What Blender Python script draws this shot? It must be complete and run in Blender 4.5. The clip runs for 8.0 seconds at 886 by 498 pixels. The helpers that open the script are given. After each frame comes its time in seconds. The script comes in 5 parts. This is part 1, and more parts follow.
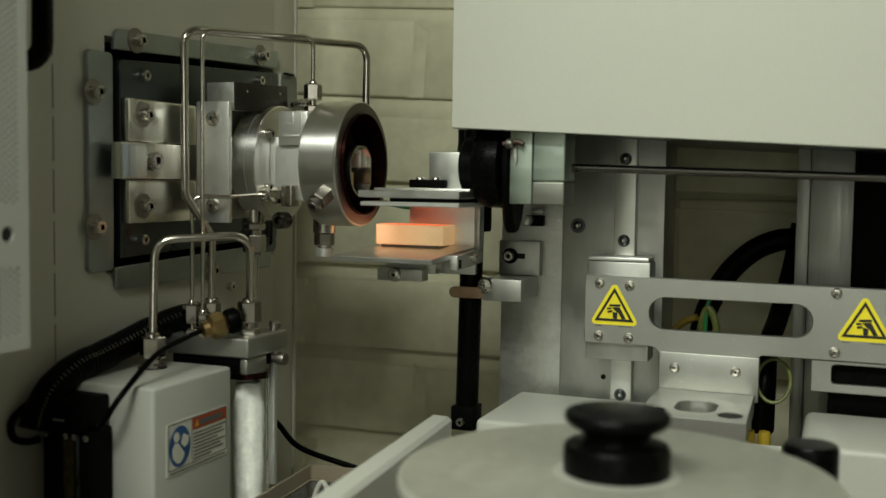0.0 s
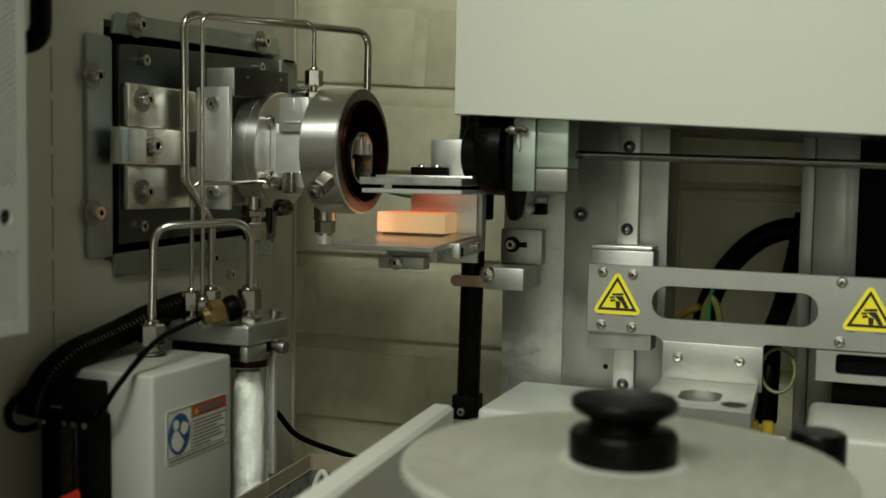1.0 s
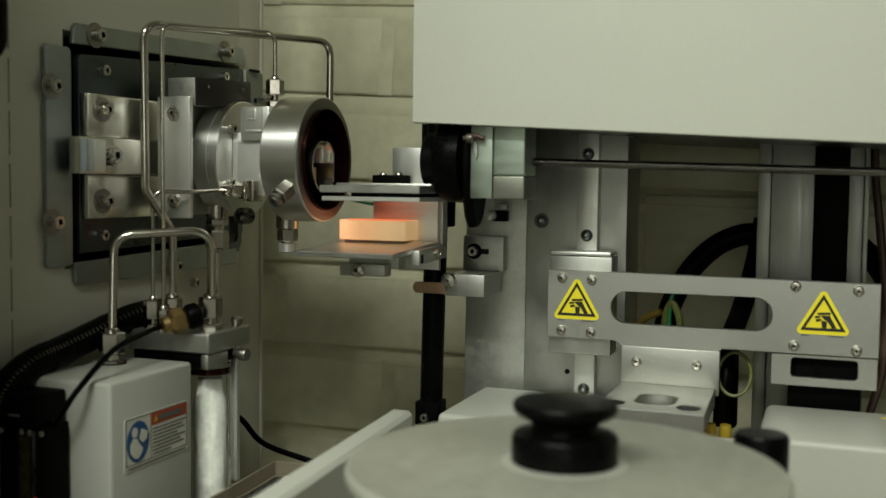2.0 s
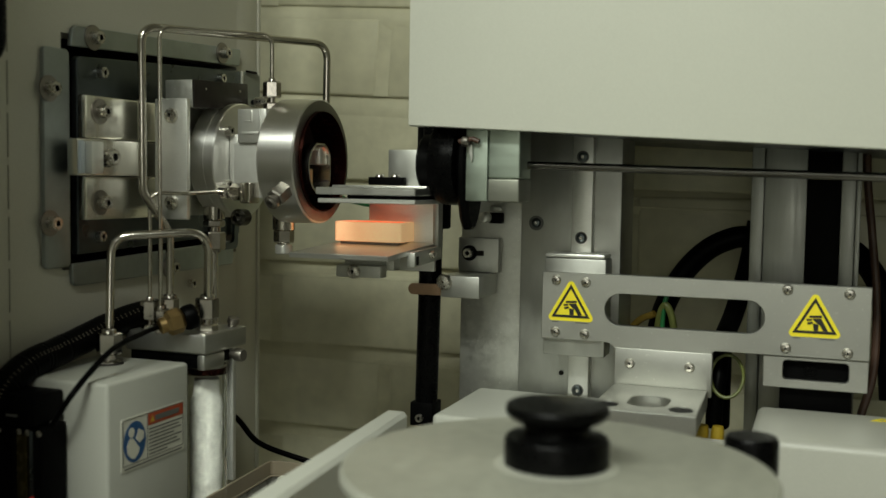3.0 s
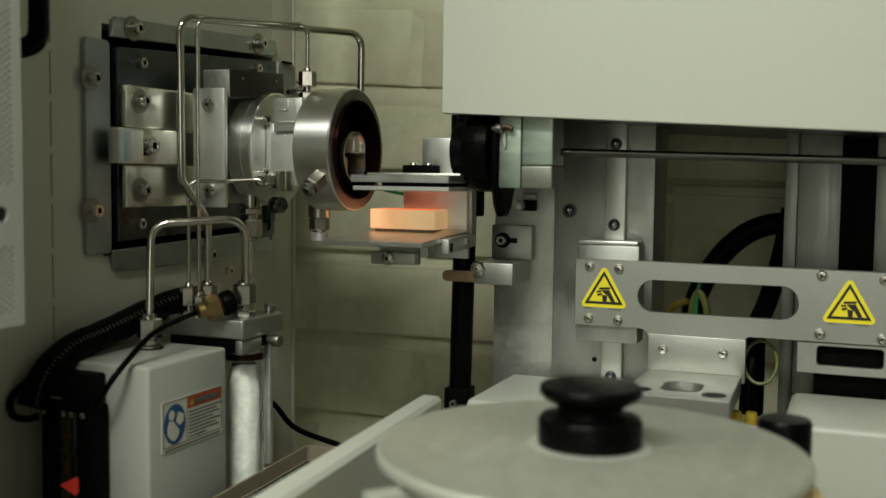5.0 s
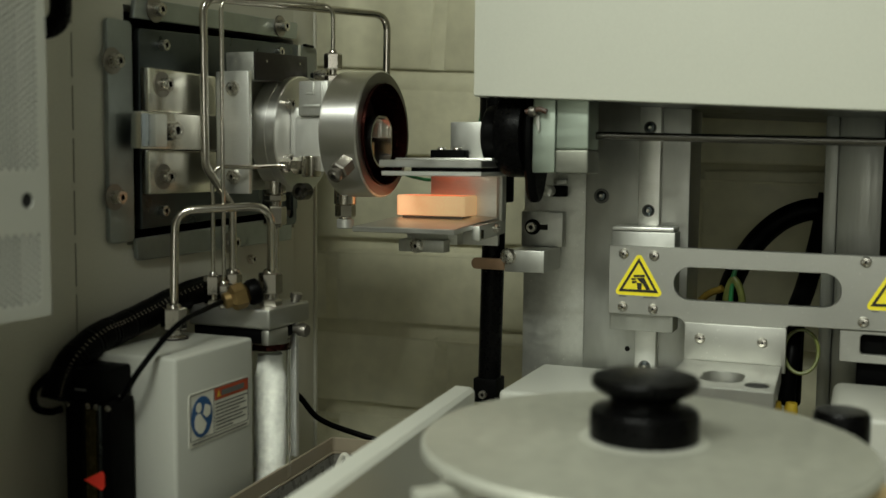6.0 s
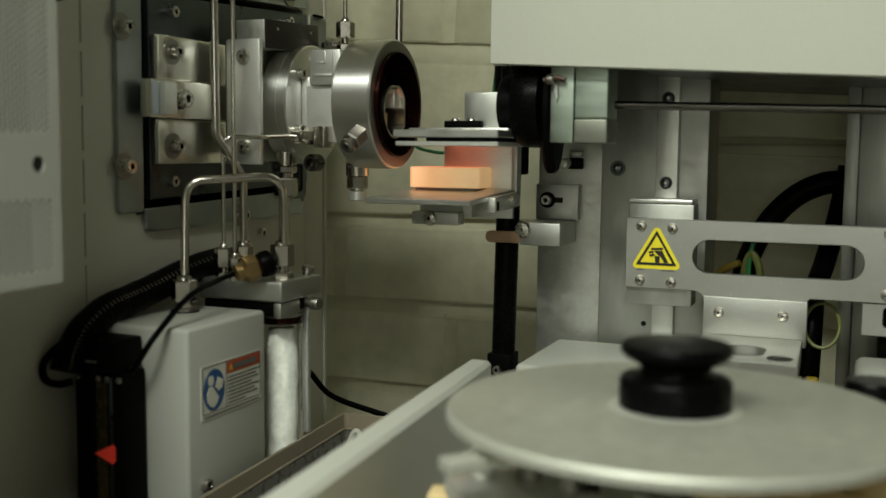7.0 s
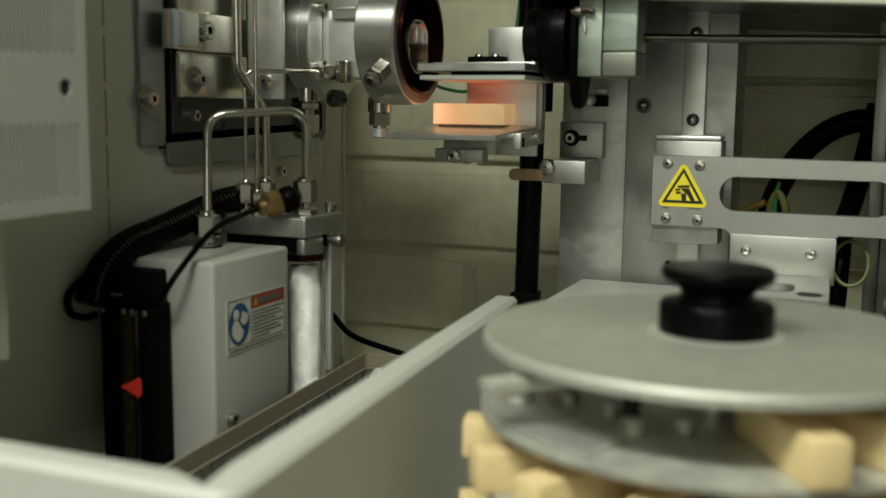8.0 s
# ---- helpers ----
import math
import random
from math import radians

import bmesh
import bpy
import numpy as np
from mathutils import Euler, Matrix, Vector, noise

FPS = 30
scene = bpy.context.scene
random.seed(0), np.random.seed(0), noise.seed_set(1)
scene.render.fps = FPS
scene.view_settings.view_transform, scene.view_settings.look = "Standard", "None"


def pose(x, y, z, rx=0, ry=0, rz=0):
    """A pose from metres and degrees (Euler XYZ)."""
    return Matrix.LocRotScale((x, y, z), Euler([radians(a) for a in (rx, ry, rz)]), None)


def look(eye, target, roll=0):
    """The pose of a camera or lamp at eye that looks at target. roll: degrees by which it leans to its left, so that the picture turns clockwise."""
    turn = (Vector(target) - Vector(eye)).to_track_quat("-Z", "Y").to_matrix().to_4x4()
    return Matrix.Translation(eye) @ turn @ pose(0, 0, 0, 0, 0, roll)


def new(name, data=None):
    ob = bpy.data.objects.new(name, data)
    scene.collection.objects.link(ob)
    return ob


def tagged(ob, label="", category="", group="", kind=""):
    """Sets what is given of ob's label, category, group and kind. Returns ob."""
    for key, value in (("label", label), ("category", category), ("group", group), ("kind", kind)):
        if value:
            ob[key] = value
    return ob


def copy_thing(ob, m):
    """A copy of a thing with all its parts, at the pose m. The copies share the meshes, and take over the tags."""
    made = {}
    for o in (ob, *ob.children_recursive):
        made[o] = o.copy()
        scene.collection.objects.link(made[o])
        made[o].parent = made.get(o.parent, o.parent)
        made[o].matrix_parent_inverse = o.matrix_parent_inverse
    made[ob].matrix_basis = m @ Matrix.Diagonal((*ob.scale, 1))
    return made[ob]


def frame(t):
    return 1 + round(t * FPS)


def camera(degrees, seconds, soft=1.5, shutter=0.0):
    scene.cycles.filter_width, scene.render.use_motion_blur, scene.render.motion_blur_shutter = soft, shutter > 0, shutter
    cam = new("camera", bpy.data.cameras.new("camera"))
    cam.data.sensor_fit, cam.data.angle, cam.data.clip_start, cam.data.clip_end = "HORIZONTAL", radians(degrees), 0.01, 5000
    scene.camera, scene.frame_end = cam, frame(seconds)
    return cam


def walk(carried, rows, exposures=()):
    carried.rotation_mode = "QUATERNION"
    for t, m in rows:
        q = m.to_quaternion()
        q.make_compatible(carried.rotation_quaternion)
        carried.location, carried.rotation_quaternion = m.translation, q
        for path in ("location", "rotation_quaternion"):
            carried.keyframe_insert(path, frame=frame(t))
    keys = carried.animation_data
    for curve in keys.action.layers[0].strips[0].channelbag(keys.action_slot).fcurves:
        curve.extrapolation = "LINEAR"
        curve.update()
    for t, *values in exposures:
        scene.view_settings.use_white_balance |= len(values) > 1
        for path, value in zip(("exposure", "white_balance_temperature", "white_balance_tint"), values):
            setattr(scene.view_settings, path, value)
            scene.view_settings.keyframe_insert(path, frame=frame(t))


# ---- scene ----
cam = camera(46.0, 8.0)
PATH = [
    (0, (0.033, 0.04, 1.319), (-0.683, 1.904, 1.188), 0.8),
    (0.5, (0.028, 0.046, 1.316), (-0.688, 1.909, 1.177), 0.7),
    (1, (0.027, 0.045, 1.313), (-0.683, 1.91, 1.172), 1.0),
    (1.5, (0.029, 0.042, 1.312), (-0.675, 1.909, 1.173), 0.8),
    (1.6, (0.047, 0.046, 1.315), (-0.636, 1.921, 1.184), 0.6),
    (1.7, (0.05, 0.047, 1.313), (-0.639, 1.92, 1.188), 0.6),
    (2.8, (0.054, 0.041, 1.316), (-0.631, 1.916, 1.187), 0.9),
    (3, (0.054, 0.041, 1.317), (-0.63, 1.915, 1.187), 0.9),
    (3.5, (0.058, 0.041, 1.317), (-0.633, 1.913, 1.186), 0.8),
    (4, (0.06, 0.041, 1.318), (-0.64, 1.91, 1.187), 0.9),
    (4.5, (0.059, 0.042, 1.319), (-0.647, 1.909, 1.187), 0.8),
    (4.7, (0.06, 0.043, 1.318), (-0.651, 1.907, 1.189), 0.8),
    (4.8, (0.058, 0.032, 1.311), (-0.684, 1.884, 1.176), 0.7),
    (5, (0.056, 0.033, 1.312), (-0.686, 1.885, 1.169), 0.7),
    (5.2, (0.054, 0.035, 1.311), (-0.695, 1.884, 1.171), 0.6),
    (6.3, (0.021, 0.05, 1.307), (-0.726, 1.897, 1.132), 0.5),
    (6.5, (0.019, 0.052, 1.305), (-0.725, 1.9, 1.126), 0.5),
    (7, (0.011, 0.054, 1.297), (-0.732, 1.9, 1.105), 0.6),
    (7.5, (-0.001, 0.055, 1.283), (-0.744, 1.897, 1.047), 0.8),
    (8, (-0.006, 0.054, 1.279), (-0.751, 1.89, 1.009), 0.7),
]
walk(cam, [(t, look(eye, target, roll)) for t, eye, target, roll in PATH], exposures=[(0.0, 0.0), (7.0, 0.0), (8.0, 0.03)])
# the lens is focused on the furnace, so that what stands close goes soft
cam.data.dof.use_dof = True
cam.data.dof.focus_distance = 0.90
cam.data.dof.aperture_fstop = 5.6

# ---- world and lamps ----
world = bpy.data.worlds.new("world")
scene.world = world
world.use_nodes = True
world.node_tree.nodes["Background"].inputs[0].default_value = (0.9, 0.95, 0.85, 1)
world.node_tree.nodes["Background"].inputs[1].default_value = 0.05


def area_lamp(name, x, y, z, target, sx, sy, watts, colour):
    lamp = bpy.data.lights.new(name, "AREA")
    lamp.shape, lamp.size, lamp.size_y, lamp.energy, lamp.color = "RECTANGLE", sx, sy, watts, colour
    ob = new(name, lamp)
    ob.matrix_world = look((x, y, z), target)
    return ob


TUBE = (0.95, 1.0, 0.88)
# the second, weaker light is unseen, added as fill for the far wall
LAMPS = ((-0.29, -0.50, 1.1, 0.30, 37), (-0.20, -1.45, 1.4, 0.30, 5))
# the window behind the camera: x and z of its opening
WIN = (0.25, 1.00, 1.30, 1.90)
for lx, ly, lw, ld, watts in LAMPS:
    area_lamp("ceiling_lamp_light", lx, ly, 2.37, (lx, ly - 0.0001, 0), lw, ld, watts, TUBE)
# daylight in the window's opening
area_lamp("window_daylight", (WIN[0] + WIN[1]) / 2, -2.02, (WIN[2] + WIN[3]) / 2, ((WIN[0] + WIN[1]) / 2, 0, (WIN[2] + WIN[3]) / 2), WIN[1] - WIN[0] - 0.1, WIN[3] - WIN[2] - 0.1, 2.0, (1.0, 1.0, 0.90))

# ---- materials ----


def material(name, base, rough=0.5, metal=0.0, vary=0.08, scale=6.0, fine=180.0, bump=0.05, stretch=(1, 1, 1), spread=0.08, coat=0.0, emit=None, power=0.0, spots=0.0, spot_gain=0.45, shine=0.5):
    """Noise at two scales over colour and gloss, and a fine relief."""
    m = bpy.data.materials.new(name)
    m.use_nodes = True
    n, l = m.node_tree.nodes, m.node_tree.links
    p = n["Principled BSDF"]
    tc = n.new("ShaderNodeTexCoord")
    mp = n.new("ShaderNodeMapping")
    mp.inputs["Scale"].default_value = stretch
    l.new(tc.outputs["Object"], mp.inputs[0])
    big, small = n.new("ShaderNodeTexNoise"), n.new("ShaderNodeTexNoise")
    big.inputs["Scale"].default_value, big.inputs["Detail"].default_value = scale, 5
    small.inputs["Scale"].default_value, small.inputs["Detail"].default_value = fine, 8
    l.new(tc.outputs["Object"], big.inputs["Vector"])
    l.new(mp.outputs[0], small.inputs["Vector"])
    add = n.new("ShaderNodeMath")
    add.operation = "ADD"
    l.new(big.outputs[0], add.inputs[0])
    l.new(small.outputs[0], add.inputs[1])
    ramp = n.new("ShaderNodeMapRange")
    ramp.inputs["From Min"].default_value, ramp.inputs["From Max"].default_value = 0.6, 1.4
    ramp.inputs["To Min"].default_value, ramp.inputs["To Max"].default_value = 1 - vary, 1 + vary
    l.new(add.outputs[0], ramp.inputs[0])
    mul = n.new("ShaderNodeVectorMath")
    mul.operation = "SCALE"
    mul.inputs[0].default_value = base[:3]
    l.new(ramp.outputs[0], mul.inputs["Scale"])
    out = mul.outputs[0]
    if spots:
        sp = n.new("ShaderNodeTexNoise")
        sp.inputs["Scale"].default_value, sp.inputs["Detail"].default_value = spots, 2
        l.new(tc.outputs["Object"], sp.inputs["Vector"])
        th = n.new("ShaderNodeMapRange")
        th.inputs["From Min"].default_value, th.inputs["From Max"].default_value = 0.66, 0.72
        th.inputs["To Max"].default_value = 0.55
        l.new(sp.outputs[0], th.inputs[0])
        mx = n.new("ShaderNodeMix")
        mx.data_type = "RGBA"
        mx.inputs["B"].default_value = (*(min(0.95, b * spot_gain) for b in base[:3]), 1)
        l.new(th.outputs[0], mx.inputs["Factor"])
        l.new(out, mx.inputs["A"])
        out = mx.outputs["Result"]
    l.new(out, p.inputs["Base Color"])
    rr = n.new("ShaderNodeMapRange")
    rr.inputs["From Min"].default_value, rr.inputs["From Max"].default_value = 0.3, 0.7
    rr.inputs["To Min"].default_value, rr.inputs["To Max"].default_value = max(0.02, rough - spread), min(1, rough + spread)
    l.new(small.outputs[0], rr.inputs[0])
    l.new(rr.outputs[0], p.inputs["Roughness"])
    p.inputs["Metallic"].default_value = metal
    p.inputs["Coat Weight"].default_value = coat
    p.inputs["Specular IOR Level"].default_value = shine
    if bump:
        b = n.new("ShaderNodeBump")
        b.inputs["Strength"].default_value, b.inputs["Distance"].default_value = bump, 0.0006
        l.new(small.outputs[0], b.inputs["Height"])
        l.new(b.outputs[0], p.inputs["Normal"])
    if emit:
        p.inputs["Emission Color"].default_value = (*emit, 1)
        p.inputs["Emission Strength"].default_value = power
    return m


PAINT = material("painted_steel", (0.63, 0.635, 0.555), 0.40, vary=0.035, scale=5, fine=700, bump=0.05, spread=0.05)
PANEL = material("painted_panel", (0.57, 0.556, 0.47), 0.45, vary=0.06, scale=4, fine=600, bump=0.05, spread=0.05)
SLOT_SHADE = material("slot_shade", (0.36, 0.352, 0.295), 0.6, vary=0.06, scale=6, bump=0)
BOX_PAINT = material("grey_box_paint", (0.50, 0.505, 0.45), 0.42, vary=0.04, scale=8, fine=700, bump=0.05, spread=0.05)
# box paint darkened to stand in for the shade below the cover
SHADED_BOX = material("shaded_box_paint", (0.42, 0.42, 0.37), 0.42, vary=0.05, scale=9, fine=700, bump=0.05, spread=0.05)
BRICK = material("painted_brick", (0.62, 0.596, 0.43), 0.38, vary=0.13, scale=14, fine=60, bump=1.0, spread=0.08)
ALU = material("machined_aluminium", (0.80, 0.80, 0.755), 0.40, 0.8, vary=0.06, scale=26, fine=160, bump=0.01, stretch=(1, 1, 6), spread=0.05)
POLISHED = material("polished_steel_plate", (0.92, 0.895, 0.82), 0.25, 1.0, vary=0.02, scale=30, fine=500, bump=0, stretch=(1, 1, 12), spread=0.015)
ALU_X = material("milled_aluminium", (0.48, 0.48, 0.445), 0.47, 1.0, vary=0.07, scale=16, fine=1300, bump=0.02, stretch=(0.35, 1, 1.0), spread=0.07, spots=330, spot_gain=1.25)
SHELF = material("brushed_shelf_aluminium", (0.66, 0.66, 0.63), 0.40, 1.0, vary=0.10, scale=30, fine=110, bump=0.01, stretch=(0.6, 1, 2.0), spread=0.06)
SHOE = material("worn_anodised_aluminium", (0.25, 0.255, 0.215), 0.5, 0.85, vary=0.12, scale=60, fine=200, bump=0, stretch=(0.1, 1, 6))
ALU_DULL = material("dull_aluminium", (0.60, 0.605, 0.56), 0.46, 0.88, vary=0.14, scale=16, fine=240, bump=0.03, spread=0.1, spots=420, spot_gain=1.6)
ALU_GREY = material("stained_aluminium", (0.50, 0.505, 0.47), 0.44, 0.92, vary=0.18, scale=14, fine=90, bump=0.02, stretch=(1, 1, 0.4), spread=0.08)
RAIL_ALU = material("extruded_aluminium", (0.31, 0.315, 0.29), 0.40, 1.0, vary=0.14, scale=12, fine=120, bump=0.01, stretch=(3, 1, 0.15), spread=0.07)
GREEN_ALU = material("anodised_aluminium", (0.46, 0.53, 0.46), 0.46, 1.0, vary=0.10, scale=20, fine=120, bump=0, stretch=(0.2, 1, 1))
TURNED = material("turned_steel", (0.80, 0.79, 0.76), 0.33, 1.0, vary=0.025, scale=18, fine=140, bump=0, stretch=(4.0, 0.1, 0.1), spread=0.02)
# lathe marks run round the axis, so highlights stretch along it
lathe_marks = TURNED.node_tree.nodes.new("ShaderNodeTangent")
lathe_marks.direction_type, lathe_marks.axis = "RADIAL", "X"
turned_shader = TURNED.node_tree.nodes["Principled BSDF"]
turned_shader.inputs["Anisotropic"].default_value = 0.85
turned_shader.inputs["Anisotropic Rotation"].default_value = 0.25
TURNED.node_tree.links.new(lathe_marks.outputs[0], turned_shader.inputs["Tangent"])
STEEL = material("stainless_tube", (0.60, 0.565, 0.50), 0.15, 1.0, vary=0.06, scale=30, fine=120, bump=0, spread=0.04)
NUT = material("fitting_steel", (0.52, 0.49, 0.44), 0.16, 1.0, vary=0.03, scale=60, fine=300, bump=0, spread=0.06)
SCREW = material("screw_steel", (0.62, 0.595, 0.54), 0.28, 1.0, vary=0.15, scale=90, fine=500, bump=0)
SOCKET = material("socket_shadow", (0.015, 0.014, 0.012), 0.8, vary=0.1, shine=0.1)
BRACKET = material("green_grey_bracket", (0.25, 0.27, 0.235), 0.5, vary=0.1, scale=30, fine=300)
ZINC = material("zinc_plate", (0.37, 0.405, 0.40), 0.40, 1.0, vary=0.25, scale=14, fine=50, bump=0, spread=0.08)
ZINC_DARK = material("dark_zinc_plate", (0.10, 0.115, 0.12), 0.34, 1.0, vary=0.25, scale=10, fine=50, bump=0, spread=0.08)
BLACK = material("black_plastic", (0.0018, 0.0018, 0.0018), 0.5, shine=0.05, vary=0.25, scale=20, fine=400, bump=0.03)
BLACK_GLOSS = material("black_knob_plastic", (0.002, 0.002, 0.002), 0.30, shine=0.08, vary=0.2, scale=20, fine=400, bump=0.02)
RUBBER = material("black_rubber", (0.0012, 0.0012, 0.0012), 0.40, shine=0.05, vary=0.25, scale=40, fine=300, bump=0.06)
# near-black base colour puts the dark of recesses and slots on the surface
VOID = material("opening_shade", (0.01, 0.01, 0.01), 0.8, vary=0.2)
BORE = material("heat_stained_bore", (0.050, 0.013, 0.010), 0.22, 0.9, vary=0.3, scale=40)
HEAT_STEEL = material("heat_dulled_steel", (0.30, 0.28, 0.25), 0.42, 1.0, vary=0.12, scale=30, fine=200, bump=0)
PALE_ALU = material("pale_milled_aluminium", (0.80, 0.80, 0.76), 0.45, 0.75, vary=0.04, scale=60, fine=200, bump=0)
BRASS = material("brass", (0.44, 0.305, 0.135), 0.38, 1.0, vary=0.10, scale=60, fine=300, bump=0, spread=0.04)
ROD_STEEL = material("dark_polished_steel", (0.12, 0.115, 0.105), 0.20, 1.0, vary=0.05, bump=0, spread=0.04)
BROWN_BLACK = material("brown_black_finish", (0.020, 0.016, 0.013), 0.40, vary=0.1, scale=30, shine=0.3, bump=0.02)
COPPER = material("copper_strip", (0.45, 0.30, 0.20), 0.42, 1.0, vary=0.15, scale=60)
TAPE = material("pale_blue_tape", (0.42, 0.47, 0.50), 0.35, vary=0.1, scale=60)
YELLOW = material("yellow_sticker", (0.94, 0.79, 0.03), 0.4, vary=0.04, scale=30)
INK = material("black_print", (0.015, 0.015, 0.012), 0.5, vary=0.1)
WHITE_LABEL = material("white_label", (0.70, 0.69, 0.60), 0.4, vary=0.03, scale=30)
BLUE = material("blue_print", (0.02, 0.09, 0.24), 0.45, vary=0.05)
RED_PRINT = material("red_print", (0.42, 0.07, 0.025), 0.45, vary=0.05)
GREY_PRINT = material("grey_print", (0.13, 0.13, 0.12), 0.5, vary=0.05)
ARROW = material("red_plastic_pointer", (1.0, 0.06, 0.035), 0.5, vary=0.03)
WOOL = material("white_quartz_wool", (0.76, 0.75, 0.70), 0.9, vary=0.22, scale=110, fine=280, bump=1.0)
CREAM = material("cream_ceramic", (0.72, 0.55, 0.28), 0.75, vary=0.10, scale=40, fine=400, bump=0.2)
BEIGE = material("beige_plastic", (0.29, 0.245, 0.175), 0.45, vary=0.05, scale=15)
TRAY_GREY = material("dark_grey_tray", (0.17, 0.165, 0.145), 0.3, vary=0.2, scale=20, fine=150)
YELLOW_CAP = material("yellow_cap", (0.55, 0.38, 0.03), 0.5, vary=0.1)
YELLOW_WIRE = material("yellow_wire", (0.20, 0.13, 0.015), 0.5, vary=0.15)
GREEN_WIRE = material("green_wire", (0.02, 0.16, 0.05), 0.4, vary=0.1)
GREEN_YELLOW = material("green_yellow_wire", (0.11, 0.125, 0.03), 0.45, vary=0.35, scale=120)
BROWN_WIRE = material("brown_cable", (0.06, 0.028, 0.016), 0.45, vary=0.15)
# lighter than the disc to carry the rim's highlight; also worn ring and tab
RIM = material("lit_rim_pale_ring", (0.54, 0.545, 0.475), 0.5, 0.5, vary=0.08, scale=20, fine=200, bump=0, spread=0.06)
TIER = material("worn_tier_aluminium", (0.55, 0.55, 0.49), 0.38, 0.55, vary=0.35, scale=22, fine=90, bump=0.02, spread=0.1)
DISC = material("blasted_aluminium", (0.37, 0.37, 0.31), 0.5, 0.4, vary=0.19, scale=9, fine=120, bump=0.04, spread=0.06)
GAUGE = material("amber_window", (0.022, 0.017, 0.004), 0.25, vary=0.3, scale=80, shine=0.2)
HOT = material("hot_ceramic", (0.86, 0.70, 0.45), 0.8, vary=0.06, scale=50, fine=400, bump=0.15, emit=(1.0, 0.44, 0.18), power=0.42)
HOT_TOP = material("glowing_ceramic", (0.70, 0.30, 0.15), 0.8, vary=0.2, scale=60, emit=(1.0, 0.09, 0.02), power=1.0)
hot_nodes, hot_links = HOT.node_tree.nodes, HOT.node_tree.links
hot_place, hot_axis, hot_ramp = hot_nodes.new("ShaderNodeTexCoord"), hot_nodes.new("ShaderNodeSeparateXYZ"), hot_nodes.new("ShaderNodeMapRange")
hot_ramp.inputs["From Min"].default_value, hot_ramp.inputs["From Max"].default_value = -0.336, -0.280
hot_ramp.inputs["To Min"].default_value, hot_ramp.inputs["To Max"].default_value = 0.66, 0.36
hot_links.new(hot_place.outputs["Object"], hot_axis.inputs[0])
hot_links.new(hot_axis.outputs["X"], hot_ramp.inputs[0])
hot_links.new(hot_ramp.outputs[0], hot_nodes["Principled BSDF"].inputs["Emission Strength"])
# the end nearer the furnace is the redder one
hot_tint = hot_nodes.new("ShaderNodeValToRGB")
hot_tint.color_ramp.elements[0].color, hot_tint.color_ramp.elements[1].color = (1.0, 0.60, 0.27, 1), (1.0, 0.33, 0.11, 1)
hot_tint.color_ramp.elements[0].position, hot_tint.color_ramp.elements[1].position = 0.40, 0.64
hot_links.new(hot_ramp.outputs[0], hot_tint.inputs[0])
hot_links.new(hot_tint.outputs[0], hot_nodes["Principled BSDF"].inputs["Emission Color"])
ROOM = material("room_paint", (0.42, 0.41, 0.37), 0.7, vary=0.05, scale=2)
CEIL = material("ceiling_tile", (0.42, 0.41, 0.38), 0.85, vary=0.05, scale=3)
FLOOR = material("grey_vinyl_floor", (0.08, 0.08, 0.075), 0.5, vary=0.12, scale=3)
DIFFUSER = material("lamp_diffuser", (0.8, 0.8, 0.75), 0.5, emit=TUBE, power=1.5)


def glass_material():
    m = bpy.data.materials.new("clear_glass")
    m.use_nodes = True
    p = m.node_tree.nodes["Principled BSDF"]
    p.inputs["Base Color"].default_value = (0.96, 0.98, 0.96, 1)
    p.inputs["Roughness"].default_value = 0.03
    p.inputs["IOR"].default_value = 1.46
    p.inputs["Transmission Weight"].default_value = 1.0
    return m


GLASS = glass_material()

# ---- builders ----


def finish(name, bm, mat, smooth=True):
    bmesh.ops.recalc_face_normals(bm, faces=bm.faces)
    me = bpy.data.meshes.new(name)
    bm.to_mesh(me)
    bm.free()
    me.materials.append(mat)
    if smooth:
        me.polygons.foreach_set("use_smooth", [True] * len(me.polygons))
        me.set_sharp_from_angle(angle=radians(32))
    return me


def part(name, bm, mat, parent=None, label=""):
    """One mesh object, modelled in world places, under a thing or a part."""
    ob = new(name, finish(name, bm, mat))
    if parent:
        ob.parent = parent
        ob.matrix_parent_inverse = base_of(parent).inverted()
    return tagged(ob, label)


def base_of(ob):
    m = ob.matrix_basis.copy()
    while ob.parent:
        m = ob.parent.matrix_basis @ ob.matrix_parent_inverse @ m
        ob = ob.parent
    return m


def shared(name, me, parent, m):
    ob = new(name, me)
    ob.parent = parent
    ob.matrix_parent_inverse = base_of(parent).inverted()
    ob.matrix_basis = m
    return ob


def thing(name, at, label, category, group="", kind=""):
    ob = new(name)
    ob.empty_display_size = 0.02
    ob.location = at
    return tagged(ob, label, category, group, kind)


def box(x0, x1, y0, y1, z0, z1, bevel=0.0, seg=2, turn=None):
    bm = bmesh.new()
    bmesh.ops.create_cube(bm, size=1)
    bmesh.ops.scale(bm, vec=(x1 - x0, y1 - y0, z1 - z0), verts=bm.verts)
    if bevel:
        bmesh.ops.bevel(bm, geom=bm.edges, offset=bevel, segments=seg, affect="EDGES", profile=0.5)
    m = Matrix.Translation(((x0 + x1) / 2, (y0 + y1) / 2, (z0 + z1) / 2))
    if turn:
        m = m @ turn
    bm.transform(m)
    return bm


def along(p, d):
    """The pose at p whose z axis runs along d."""
    return Matrix.Translation(p) @ Vector(d).to_track_quat("Z", "Y").to_matrix().to_4x4()


